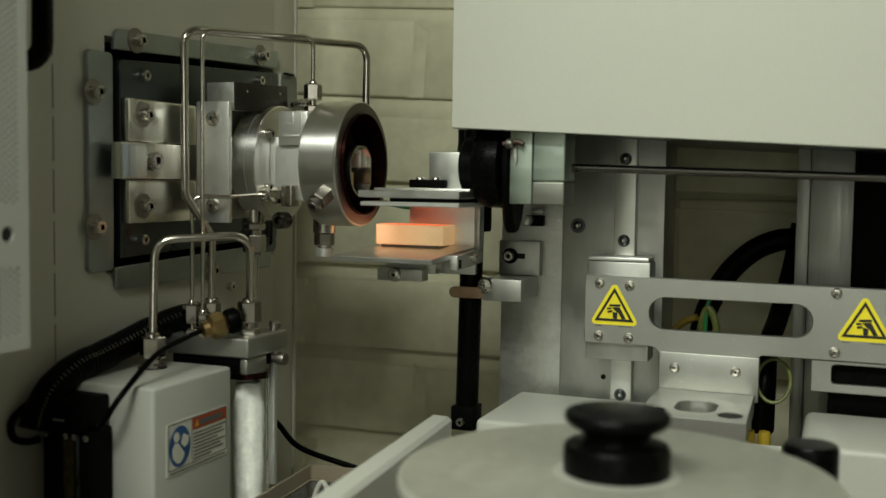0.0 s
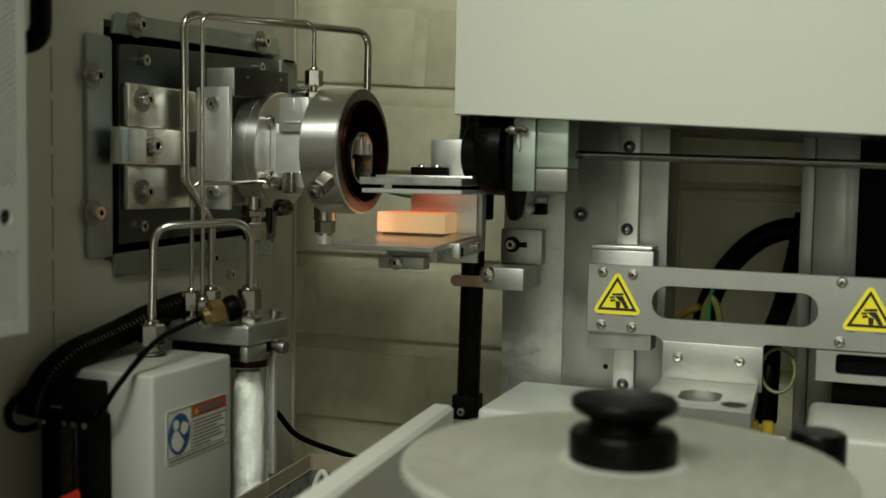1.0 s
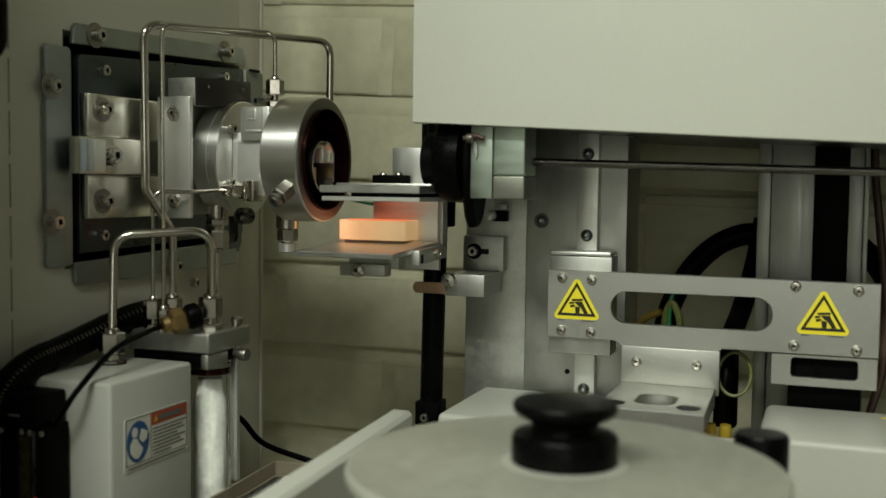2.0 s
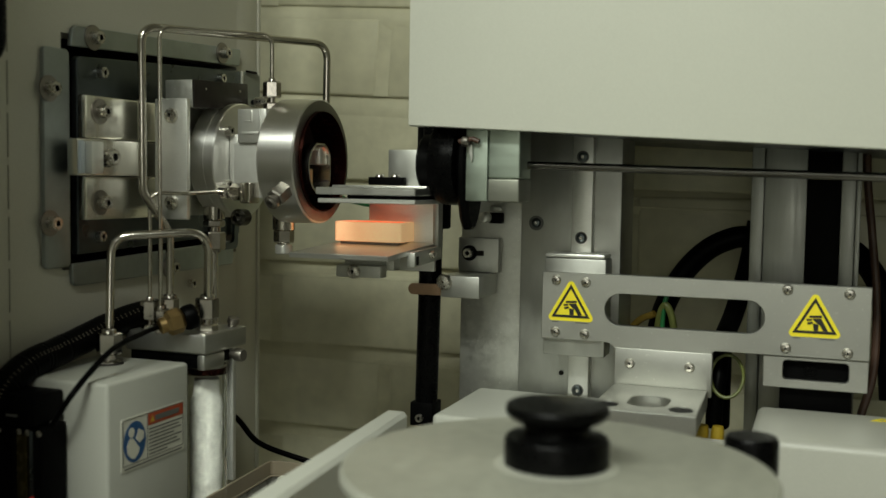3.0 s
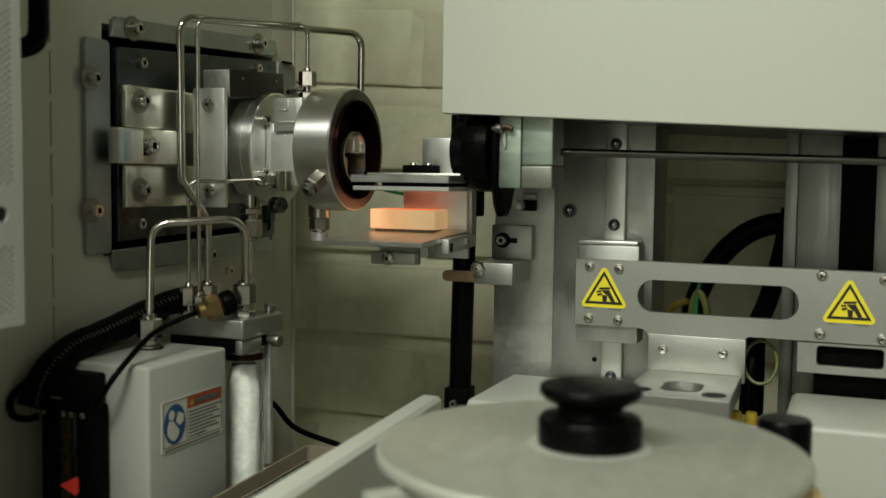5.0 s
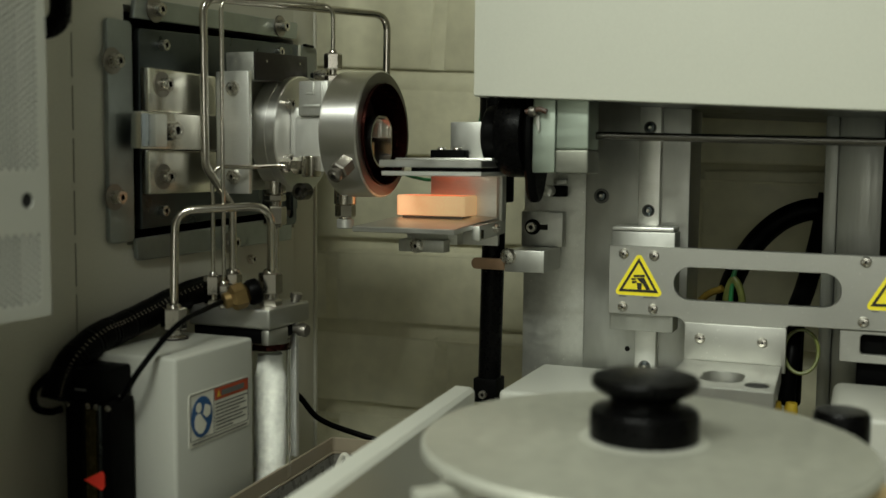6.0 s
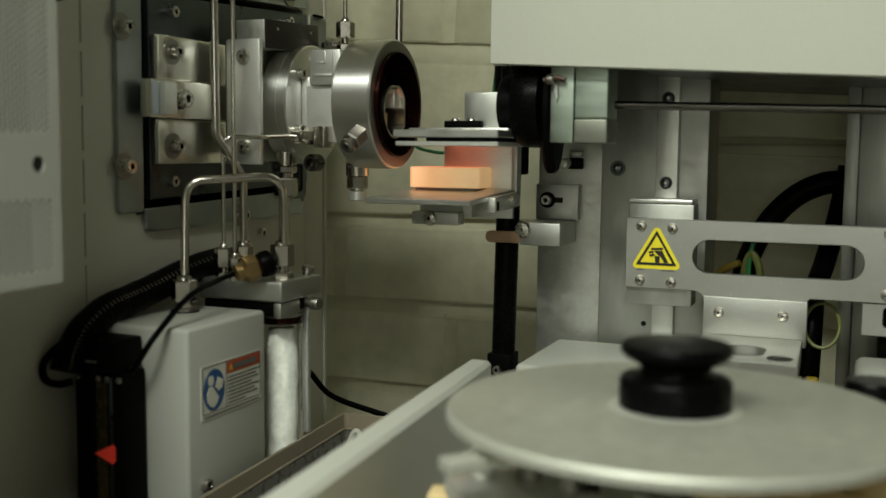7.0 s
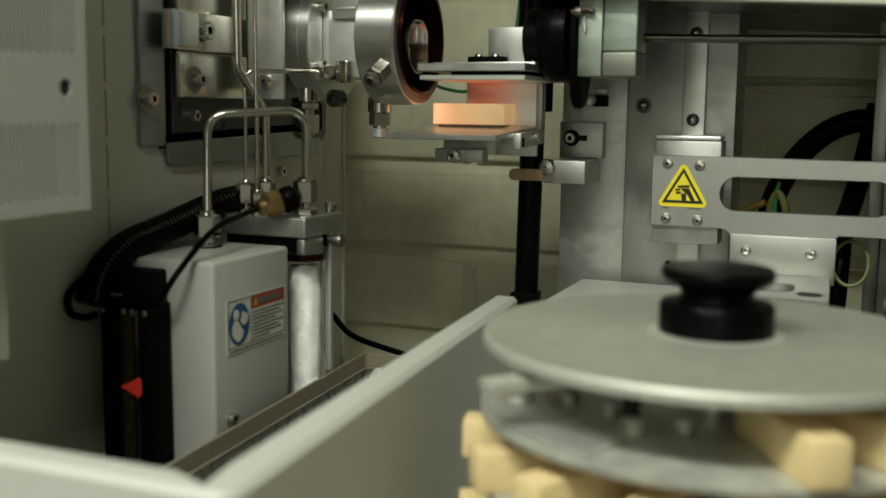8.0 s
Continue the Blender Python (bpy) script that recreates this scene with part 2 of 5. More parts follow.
def lathe(p, d, profile, seg=40, close=True):
    """A turned body: profile of (radius, height) from p along d."""
    bm = bmesh.new()
    rings = []
    for r, h in profile:
        if r < 1e-6:
            rings.append([bm.verts.new((0, 0, h))])
        else:
            rings.append([bm.verts.new((r * math.cos(2 * math.pi * k / seg), r * math.sin(2 * math.pi * k / seg), h)) for k in range(seg)])
    for a, b in zip(rings, rings[1:]):
        for k in range(seg):
            q = (k + 1) % seg
            if len(a) == 1 and len(b) == 1:
                continue
            if len(a) == 1:
                bm.faces.new((a[0], b[k], b[q]))
            elif len(b) == 1:
                bm.faces.new((a[k], a[q], b[0]))
            else:
                bm.faces.new((a[k], a[q], b[q], b[k]))
    if close:
        for ring in (rings[0], rings[-1]):
            if len(ring) > 1:
                bm.faces.new(ring)
    bm.transform(along(p, d))
    return bm


def rod(p, q, r, seg=24, edge=0.0):
    p, q = Vector(p), Vector(q)
    h = (q - p).length
    e = min(edge, r * 0.5)
    prof = [(r - e, 0), (r, e), (r, h - e), (r - e, h)] if e else [(r, 0), (r, h)]
    return lathe(p, q - p, prof, seg)


def pipe_path(points, bend):
    """Points of a bent pipe: straight runs with round bends."""
    pts = [Vector(p) for p in points]
    out = [pts[0]]
    for a, b, c in zip(pts, pts[1:], pts[2:]):
        u, v = (a - b).normalized(), (c - b).normalized()
        half = u.angle(v) / 2
        reach = min(bend / max(math.tan(half), 0.05), (a - b).length * 0.49, (c - b).length * 0.49)
        s, e = b + u * reach, b + v * reach
        for k in range(9):
            t = k / 8
            out.append(s * (1 - t) ** 2 + b * 2 * t * (1 - t) + e * t ** 2)
    out.append(pts[-1])
    return out


def sweep(path, r, seg=16, caps=True):
    bm = bmesh.new()
    path = [Vector(p) for p in path]
    clean = [path[0]]
    for p in path[1:]:
        if (p - clean[-1]).length > 1e-5:
            clean.append(p)
    path = clean
    normal, rings = None, []
    for i, p in enumerate(path):
        d = (path[min(i + 1, len(path) - 1)] - path[max(i - 1, 0)]).normalized()
        if normal is None:
            normal = d.orthogonal().normalized()
        normal = (normal - d * normal.dot(d)).normalized()
        side = d.cross(normal)
        radius = r(i / (len(path) - 1)) if callable(r) else r
        rings.append([bm.verts.new(p + (normal * math.cos(a) + side * math.sin(a)) * radius) for a in (2 * math.pi * k / seg for k in range(seg))])
    for a, b in zip(rings, rings[1:]):
        for k in range(seg):
            bm.faces.new((a[k], a[(k + 1) % seg], b[(k + 1) % seg], b[k]))
    if caps:
        bm.faces.new(rings[0])
        bm.faces.new(rings[-1])
    return bm


def pipe(points, r, bend=0.012, seg=18):
    return sweep(pipe_path(points, bend), r, seg)


def spline(points, steps=10):
    """A smooth line through the points (Catmull-Rom)."""
    p = [Vector(q) for q in points]
    p = [p[0] * 2 - p[1]] + p + [p[-1] * 2 - p[-2]]
    out = []
    for i in range(1, len(p) - 2):
        for k in range(steps):
            t = k / steps
            out.append(0.5 * (2 * p[i] + (p[i + 1] - p[i - 1]) * t + (2 * p[i - 1] - 5 * p[i] + 4 * p[i + 1] - p[i + 2]) * t * t + (3 * p[i] - p[i - 1] - 3 * p[i + 1] + p[i + 2]) * t ** 3))
    out.append(p[-2])
    return out


def rounded(x0, x1, y0, y1, r, seg=6):
    """A rounded rectangle as a loop of 2D points."""
    out = []
    for cx, cy, a0 in ((x1 - r, y1 - r, 0), (x0 + r, y1 - r, 90), (x0 + r, y0 + r, 180), (x1 - r, y0 + r, 270)):
        for k in range(seg + 1):
            a = radians(a0 + 90 * k / seg)
            out.append((cx + r * math.cos(a), cy + r * math.sin(a)))
    return out


def sheet(outline, holes, thick, m, bevel=0.0):
    """A plate cut from a 2D outline with holes, thick along its own z, at the pose m."""
    bm = bmesh.new()
    edges = []
    for loop in (outline, *holes):
        vs = [bm.verts.new((x, y, 0)) for x, y in loop]
        edges += [bm.edges.new((a, b)) for a, b in zip(vs, vs[1:] + vs[:1])]
    bmesh.ops.triangle_fill(bm, use_beauty=True, use_dissolve=False, edges=edges)
    ret = bmesh.ops.extrude_face_region(bm, geom=bm.faces[:])
    bmesh.ops.translate(bm, vec=(0, 0, thick), verts=[v for v in ret["geom"] if isinstance(v, bmesh.types.BMVert)])
    if bevel:
        bmesh.ops.recalc_face_normals(bm, faces=bm.faces)
        sharp = [e for e in bm.edges if len(e.link_faces) == 2 and e.calc_face_angle() > 1.2]
        bmesh.ops.bevel(bm, geom=sharp, offset=bevel, segments=1, affect="EDGES")
    bm.transform(m)
    return bm


def facing_y(y):
    """Pose for a sheet whose 2D x and y are the world's x and z, its thickness running towards +y from y."""
    return Matrix(((1, 0, 0, 0), (0, 0, 1, y), (0, 1, 0, 0), (0, 0, 0, 1)))


def facing_x(x):
    """Pose for a sheet whose 2D x and y are the world's y and z, thickness towards +x from x."""
    return Matrix(((0, 0, 1, x), (1, 0, 0, 0), (0, 1, 0, 0), (0, 0, 0, 1)))


def join(*bms):
    out = bmesh.new()
    for b in bms:
        me = bpy.data.meshes.new("joined")
        b.to_mesh(me)
        b.free()
        out.from_mesh(me)
        bpy.data.meshes.remove(me)
    return out


def cap_screw_mesh(r, h, washer=0.0):
    """A socket cap screw; its head starts at 0 and points along z."""
    prof = []
    if washer:
        prof += [(washer, 0.0), (washer, 0.0012), (r, 0.0012)]
    else:
        prof += [(r * 0.96, 0.0)]
    prof += [(r, 0.0016), (r, h - r * 0.12), (r * 0.88, h), (r * 0.48, h), (r * 0.45, h - 0.0003), (r * 0.45, h * 0.55), (0, h * 0.5)]
    me = finish("screw", lathe((0, 0, 0), (0, 0, 1), prof, 24), SCREW)
    me.materials.append(SOCKET)
    me.materials.append(HEAT_STEEL)
    for f in me.polygons:
        c = f.center
        if math.hypot(c.x, c.y) < r * 0.46 and c.z < h - 0.0002:
            f.material_index = 1
        elif washer and c.z < 0.0013:
            f.material_index = 2
    return me


CAP8 = cap_screw_mesh(0.0050, 0.0085, 0.0096)
CAP8.materials[1] = ROD_STEEL
CAP6 = cap_screw_mesh(0.0042, 0.0055)
CAP5 = cap_screw_mesh(0.0034, 0.0040)
CAP_LONG = cap_screw_mesh(0.0046, 0.012)
CAP_BIG = cap_screw_mesh(0.0066, 0.0085)


def button_mesh(r, hole=0.32):
    prof = [(r, 0), (r * 0.97, r * 0.25), (r * 0.75, r * 0.55), (r * (hole + 0.03), r * 0.66), (r * (hole - 0.02), r * 0.3), (0, r * 0.25)]
    me = finish("screw", lathe((0, 0, 0), (0, 0, 1), prof, 20), SCREW)
    me.materials.append(SOCKET)
    for f in me.polygons:
        if math.hypot(f.center.x, f.center.y) < r * hole and f.center.z < r * 0.6:
            f.material_index = 1
    return me


BUTTON = button_mesh(0.0041, 0.2)
DARK_BUTTON = button_mesh(0.0044)
DARK_BUTTON.materials[0], DARK_BUTTON.materials[1] = ZINC_DARK, SCREW
PAN = button_mesh(0.0062, 0.24)
CAP_WIDE = button_mesh(0.0070, 0.12)
SMALL = button_mesh(0.0021)


def screw(parent, me, p, d):
    return shared("screw", me, parent, along(p, d))


def hex_prism(p, d, flats, h, chamfer=0.0012):
    r = flats / math.sqrt(3)
    bm = lathe((0, 0, 0), (0, 0, 1), [(r - chamfer, 0), (r, chamfer), (r, h - chamfer), (r - chamfer, h)], 6)
    bm.transform(along(p, d) @ Matrix.Rotation(radians(27), 4, "Z"))
    return bm


def tube_nut(parent, p, d, flats=0.0125, h=0.012, tube_r=0.0032, name="nut"):
    """A compression fitting: hexagon nut, neck and body hexagon."""
    p, d = Vector(p), Vector(d).normalized()
    bm = join(hex_prism(p, d, flats, h), lathe(p + d * h, d, [(tube_r * 1.9, 0), (tube_r * 1.7, 0.002), (tube_r * 1.25, 0.003)], 20),
              lathe(p - d * 0.004, d, [(tube_r * 1.7, 0), (tube_r * 1.7, 0.004)], 20), hex_prism(p - d * 0.010, d, flats * 0.95, 0.006))
    return part(name, bm, NUT, parent)


# ---- the room ----
def room():
    floor = part("floor", box(-3.2, 3.2, -2.0, 1.12, -0.05, 0), FLOOR)
    tagged(floor, "grey vinyl floor of the laboratory", "floor", kind="structure")
    ceiling = part("ceiling", box(-3.2, 3.2, -2.05, 1.3, 2.4, 2.45), CEIL)
    tagged(ceiling, "white tiled laboratory ceiling", "ceiling", kind="structure")
    x0, x1, z0, z1 = WIN
    south = part("wall_south", join(box(-3.2, x0, -2.05, -2.0, 0, 2.4), box(x1, 3.2, -2.05, -2.0, 0, 2.4), box(x0, x1, -2.05, -2.0, 0, z0), box(x0, x1, -2.05, -2.0, z1, 2.4)), ROOM)
    tagged(south, "plain cream painted laboratory wall with a window", "wall", kind="structure")
    window = part("window_1", sheet([(x0, z0), (x1, z0), (x1, z1), (x0, z1)], [[(x0 + 0.05, z0 + 0.05), (x1 - 0.05, z0 + 0.05), (x1 - 0.05, z1 - 0.05), (x0 + 0.05, z1 - 0.05)]], 0.04, facing_y(-2.045), 0.002), PAINT)
    tagged(window, "white framed laboratory window with a drawn blind", "window", kind="structure")
    part("window_sill", box(x0 - 0.03, x1 + 0.03, -2.0, -1.94, z0 - 0.03, z0 - 0.002, 0.003), PAINT, window)
    part("blind", box(x0 + 0.05, x1 - 0.05, -2.044, -2.040, z0 + 0.05, z1 - 0.05), PAINT, window, "pale drawn blind")
    for name, b in (("wall_west", (-3.25, -3.2, -2.05, 1.12, 0, 2.4)), ("wall_east", (3.2, 3.25, -2.05, 1.12, 0, 2.4))):
        tagged(part(name, box(*b), ROOM), "plain cream painted laboratory wall", "wall", kind="structure")
    for x, y, sx, sy in ((lx, ly, lw + 0.05, ld + 0.05) for lx, ly, lw, ld, _ in LAMPS):
        t = thing("ceiling_light", (x, y, 2.4), "rectangular white fluorescent ceiling light", "lamp", "ceiling lights")
        part("frame", sheet(rounded(x - sx / 2, x + sx / 2, y - sy / 2, y + sy / 2, 0.02), [rounded(x - sx / 2 + 0.02, x + sx / 2 - 0.02, y - sy / 2 + 0.02, y + sy / 2 - 0.02, 0.01)], 0.02, Matrix.Translation((0, 0, 2.378))), PAINT, t)
        part("diffuser", box(x - sx / 2 + 0.021, x + sx / 2 - 0.021, y - sy / 2 + 0.021, y + sy / 2 - 0.021, 2.390, 2.398), DIFFUSER, t, "glowing white diffuser")


room()


def brick_wall():
    wall = part("wall_north", join(box(-3.2, 3.2, 1.113, 1.25, 0, 2.4)), BRICK)
    tagged(wall, "cream gloss-painted brick wall with raked joints", "wall", kind="structure")
    pitch, length, joint = 0.0932, 0.27, 0.0125
    face = -0.011
    bm = box(-length / 2 + joint / 2, length / 2 - joint / 2, face, 0.02, -pitch / 2 + joint / 2, pitch / 2 - joint / 2, 0.0030, 3)
    me = finish("brick", bm, BRICK)

    def struck_joint(span, along_x, deep, lap=0.0012, smear=0.004, hollow=0.2):
        """Mortar struck at a slope: set back along one edge, smeared flush over the other."""
        b = bmesh.new()
        h, rings = joint / 2 + lap, []
        for u in (-span / 2, span / 2):
            ring = [(-h - smear, 0.012), (-h - smear, face + 0.0022), (-h, face - 0.0004), (-h * 0.2, face + deep * hollow), (h * 0.5, face + deep * (0.5 + hollow * 0.7)), (h, face + deep), (h, 0.012)]
            rings.append([b.verts.new((u, y, w) if along_x else (w, y, u)) for w, y in ring])
        for k in range(7):
            q = (k + 1) % 7
            b.faces.new((rings[0][k], rings[0][q], rings[1][q], rings[1][k]))
        b.faces.new(rings[0])
        b.faces.new(rings[1])
        return finish("mortar_joint", b, BRICK)

    bed, filled_bed, head = struck_joint(2.0, True, 0.0105, 0.0030, 0.008, 0.6), struck_joint(2.0, True, 0.0055, 0.0030, 0.012), struck_joint(pitch - joint, False, 0.0016, 0.0026, 0.010)
    deep_head = struck_joint(pitch - joint, False, 0.0080, 0.0020, 0.002, 0.5)
    rng = random.Random(4)
    for row in range(-5, 8):
        z = 1.0305 + pitch * (row + 0.5)
        x0 = (-0.41 if row % 2 == 0 else -0.545) + (0.013 if row < 4 else 0.006)
        # the courses above the old lintel run downhill
        lean = 0.0 if row < 3 else {3: 1.2, 4: 3.0}.get(row, 3.4)
        drop = {3: 0.002, 4: 0.0075}.get(row, 0.0035 if row > 4 else 0.0)
        tall = Matrix.Diagonal((1, 1, {3: 0.94, 4: 1.03}.get(row, 1.0), 1))
        seat = 2.8 if row == 4 else lean
        shared("mortar_joint", filled_bed if row >= 4 else bed, wall, pose(-0.33, 1.105, z - drop - pitch / 2, 0, seat, 0))
        for k in range(-3, 5):
            x = x0 + length * (k + 0.5) + rng.uniform(-0.002, 0.002)
            at = z - drop + {3: -0.002, 4: 0.002}.get(row, 0)
            shared("brick", me, wall, pose(x, 1.105 + rng.uniform(-0.0012, 0.0008), at - (x + 0.33) * math.tan(radians(lean)) + rng.uniform(-0.001, 0.001), rng.uniform(-0.3, 0.3), lean + rng.uniform(-0.2, 0.2), rng.uniform(-0.2, 0.2)) @ tall)
            shared("mortar_joint", head if row >= 4 else deep_head, wall, pose(x0 + length * k, 1.105, at - (x0 + length * k + 0.33) * math.tan(radians(lean)), 0, lean, 0))


# ---- the machine: side panel with the furnace ----
PX = -0.478


def side_panel():
    y0, y1, z0, z1 = 0.672, 0.916, 1.246, 1.422
    bm = join(box(PX - 0.025, PX, 0.34, y0, 0, 1.85), box(PX - 0.025, PX, y1, 0.9545, 0, 1.85, 0.0015),
              box(PX - 0.025, PX, y0, y1, z1, 1.85), box(PX - 0.025, PX, y0, y1, 0, z0))
    panel = tagged(part("side_panel", bm, PANEL), "grey-green painted steel side panel of the analyser", "panel", kind="structure")
    # raised strips whose darker colour paints in the shade of the slots
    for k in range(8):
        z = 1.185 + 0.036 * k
        part("slot", box(PX - 0.001, PX + 0.0006, 0.6175, 0.6182, z, z + 0.030), SLOT_SHADE, panel)
    part("recess", join(box(PX - 0.16, PX - 0.15, y0 - 0.01, y1 + 0.01, z0 - 0.01, z1 + 0.01), box(PX - 0.15, PX - 0.025, y0 - 0.01, y0, z0, z1),
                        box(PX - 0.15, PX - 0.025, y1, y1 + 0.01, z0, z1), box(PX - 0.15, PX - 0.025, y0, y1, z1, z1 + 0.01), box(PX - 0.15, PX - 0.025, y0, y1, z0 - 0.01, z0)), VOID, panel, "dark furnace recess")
    # the seam of the panel's far edge
    part("edge_strip", box(PX - 0.024, PX + 0.0015, 0.9548, 0.9590, 0, 1.85, 0.0008), PANEL, panel)
    return panel


def furnace():
    f = thing("furnace_head", (PX, 0.79, 1.33), "stainless furnace head bolted through the side panel", "furnace")
    fx = facing_x
    # mounting strips
    part("mounting_strip", sheet(rounded(0.6488, 0.6760, 1.2486, 1.4092, 0.004), [], 0.004, fx(PX + 0.0005), 0.0006), ZINC, f, "zinc-plated mounting strip")
    part("mounting_strip", sheet([(0.6775, 1.4125), (0.9144, 1.4233), (0.9164, 1.4365), (0.9145, 1.4385), (0.6835, 1.428), (0.680, 1.425)], [], 0.004, fx(PX + 0.0005), 0.0006), ZINC, f)
    part("mounting_strip", sheet([(0.6775, 1.2505), (0.679, 1.236), (0.682, 1.2337), (0.903, 1.2352), (0.906, 1.2575)], [], 0.004, fx(PX + 0.0005), 0.0006), ZINC, f)
    part("base_plate", sheet([(0.6846, 1.257), (0.916, 1.2635), (0.9165, 1.4185), (0.6875, 1.4060), (0.6846, 1.4035)], [], 0.006, fx(PX - 0.002), 0.0008), ZINC_DARK, f, "dark zinc base plate")
    for y, z in ((0.653, 1.379), (0.653, 1.282), (0.702, 1.4215), (0.883, 1.4315), (0.80, 1.2395)):
        screw(f, CAP8, (PX + 0.0045, y, z), (1, 0, 0))
    for y, z in ((0.711, 1.396), (0.708, 1.270), (0.88, 1.408)):
        screw(f, CAP6, (PX + 0.004, y, z), (1, 0, 0))
    # clamp plates above and below, with the slotted bar between
    for z0, z1 in ((1.3446, 1.3775), (1.283, 1.3168)):
        part("clamp_plate", box(PX + 0.004, PX + 0.012, 0.684, 0.772, z0, z1, 0.0022, 2), POLISHED, f, "polished steel clamp plate")
    for z in (1.3655, 1.2965):
        screw(f, CAP8, (PX + 0.012, 0.700, z), (1, 0, 0))
    part("slotted_bar", box(PX + 0.0115, -0.457, 0.664, 0.775, 1.3170, 1.3440, 0.001), POLISHED, f)
    part("stop_block", box(-0.4568, -0.448, 0.6690, 0.6825, 1.3182, 1.3422, 0.0012), ALU, f)
    part("end_tape", box(-0.4568, -0.4535, 0.6635, 0.6686, 1.3185, 1.3425, 0.0008), TAPE, f, "pale blue tape at the bar's end")
    part("slot", box(-0.4571, -0.4562, 0.6875, 0.7000, 1.3235, 1.3362), VOID, f)
    screw(f, CAP_BIG, (-0.457, 0.6965, 1.3310), (1, 0, 0))
    # upright plate that carries the tube
    part("upright_plate", box(-0.4515, -0.4213, 0.749, 0.7545, 1.283, 1.3790, 0.0012), ALU, f, "machined upright plate")
    for z in (1.3655, 1.2965):
        screw(f, PAN, (-0.4355, 0.749, z), (0, -1, 0))
    part("side_cheek", box(-0.449, -0.4415, 0.7550, 0.850, 1.285, 1.378, 0.001), ALU_DULL, f)
    tip = Matrix.Rotation(radians(2.6), 4, "X")
    blk = part("terminal_block", box(-0.448, -0.4225, 0.7585, 0.8405, 1.3742, 1.3964, 0.001, 2, tip), ALU_DULL, f, "dull aluminium terminal block with a dark side")
    # separate brown-black plate makes this side darker than the front face
    part("terminal_side", box(-0.4224, -0.4205, 0.7585, 0.8405, 1.3742, 1.3964, 0.0003, 2, tip), BROWN_BLACK, blk, "thin brown-black plate over the side of the block")
    for y, z in ((0.774, 1.3885), (0.827, 1.3910)):
        part("pin_hole", rod((-0.4207, y, z), (-0.4197, y, z), 0.0011, 12), SCREW, blk)
    part("terminal_stem", rod((-0.4205, 0.8475, 1.3830), (-0.4165, 0.8475, 1.3830), 0.0024, 14), ZINC_DARK, f)
    screw(f, CAP_LONG, (-0.4165, 0.8475, 1.3830), (1, 0, 0))
    # the tube: rear flange, square neck, front ring; the axis runs along x
    AY, AZ = 0.8225, 1.3315
    ax = (1, 0, 0)
    part("rear_flange", lathe((-0.4370, AY, AZ), ax, [(0.040, 0), (0.0478, 0.0005), (0.0485, 0.0015), (0.0485, 0.0138), (0.0481, 0.0141), (0.0481, 0.0147), (0.0485, 0.0150), (0.0485, 0.0222), (0.0475, 0.0232), (0.02, 0.0232)], 96), TURNED, f, "turned steel rear flange")
    for a in (42, 100, 215, 325):
        screw(f, CAP6, (-0.4138, AY - 0.036 * math.cos(radians(a)), AZ + 0.036 * math.sin(radians(a))), (1, 0, 0))
    part("neck", box(-0.4052, -0.3722, AY - 0.030, AY + 0.030, AZ - 0.031, AZ + 0.014, 0.0012, 2), PALE_ALU, f, "square bright neck")
    part("neck_step", box(-0.4136, -0.4054, AY - 0.0235, AY + 0.026, AZ - 0.031, AZ + 0.0215, 0.0012, 2), PALE_ALU, f, "pale milled step beside the neck")
    part("neck_cap", box(-0.3995, -0.3730, AY - 0.034, AY + 0.02, AZ + 0.0142, AZ + 0.0418, 0.0012, 2), ALU, f, "square milled cap on the neck")
    part("front_ring", lathe((-0.3725, AY, AZ), ax, [(0.030, 0), (0.0500, 0), (0.0515, 0.0015), (0.0515, 0.0315), (0.0505, 0.0325), (0.0425, 0.0325), (0.0415, 0.0315), (0.0415, 0.006), (0.030, 0.004)], 96), TURNED, f, "polished steel front ring")
    part("ring_bore", lathe((-0.3685, AY, AZ), ax, [(0.0412, 0.0), (0.0412, 0.0318)], 64, close=False), BORE, f, "dark red heat-stained bore")
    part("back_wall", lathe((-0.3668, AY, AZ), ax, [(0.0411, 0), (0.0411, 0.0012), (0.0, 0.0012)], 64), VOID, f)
    def circle(r):
        return [(AY + r * math.cos(2 * math.pi * k / 96), AZ + r * math.sin(2 * math.pi * k / 96)) for k in range(96)]
    part("ring_face", sheet(circle(0.0500), [circle(0.0419)], 0.0006, fx(-0.3401)), HEAT_STEEL, f, "heat-dulled end face of the ring")
    # the tube in the ring: round below, flat on top and on one side
    CZ = AZ - 0.0055

    def mouth(r):
        return [(AY + min(r * math.cos(a), r - 0.0030), CZ + min(r * math.sin(a), r - 0.0010)) for a in (2 * math.pi * k / 64 for k in range(64))]
    inner = part("inner_tube", sheet(mouth(0.0216), [mouth(0.0200)], 0.0250, fx(-0.3655)), POLISHED, f, "bright inner tube")
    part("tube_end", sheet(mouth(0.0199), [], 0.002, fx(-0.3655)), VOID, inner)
    part("quartz_holder", join(box(-0.3560, -0.3425, AY + 0.0020, AY + 0.0160, CZ + 0.0030, CZ + 0.0180, 0.001), box(-0.3560, -0.3430, AY - 0.010, AY + 0.0018, CZ + 0.0145, CZ + 0.0180, 0.0008)), ALU, f)
    part("stopper", rod((-0.3560, AY - 0.0060, CZ + 0.0065), (-0.3500, AY - 0.0060, CZ + 0.0065), 0.0065, 24, 0.001), ROD_STEEL, f, "dark round stopper")
    part("sample_boat", box(-0.3560, -0.3470, AY - 0.0120, AY - 0.0010, CZ - 0.0150, CZ - 0.0010, 0.001), CREAM, f, "small yellow ceramic sample boat")
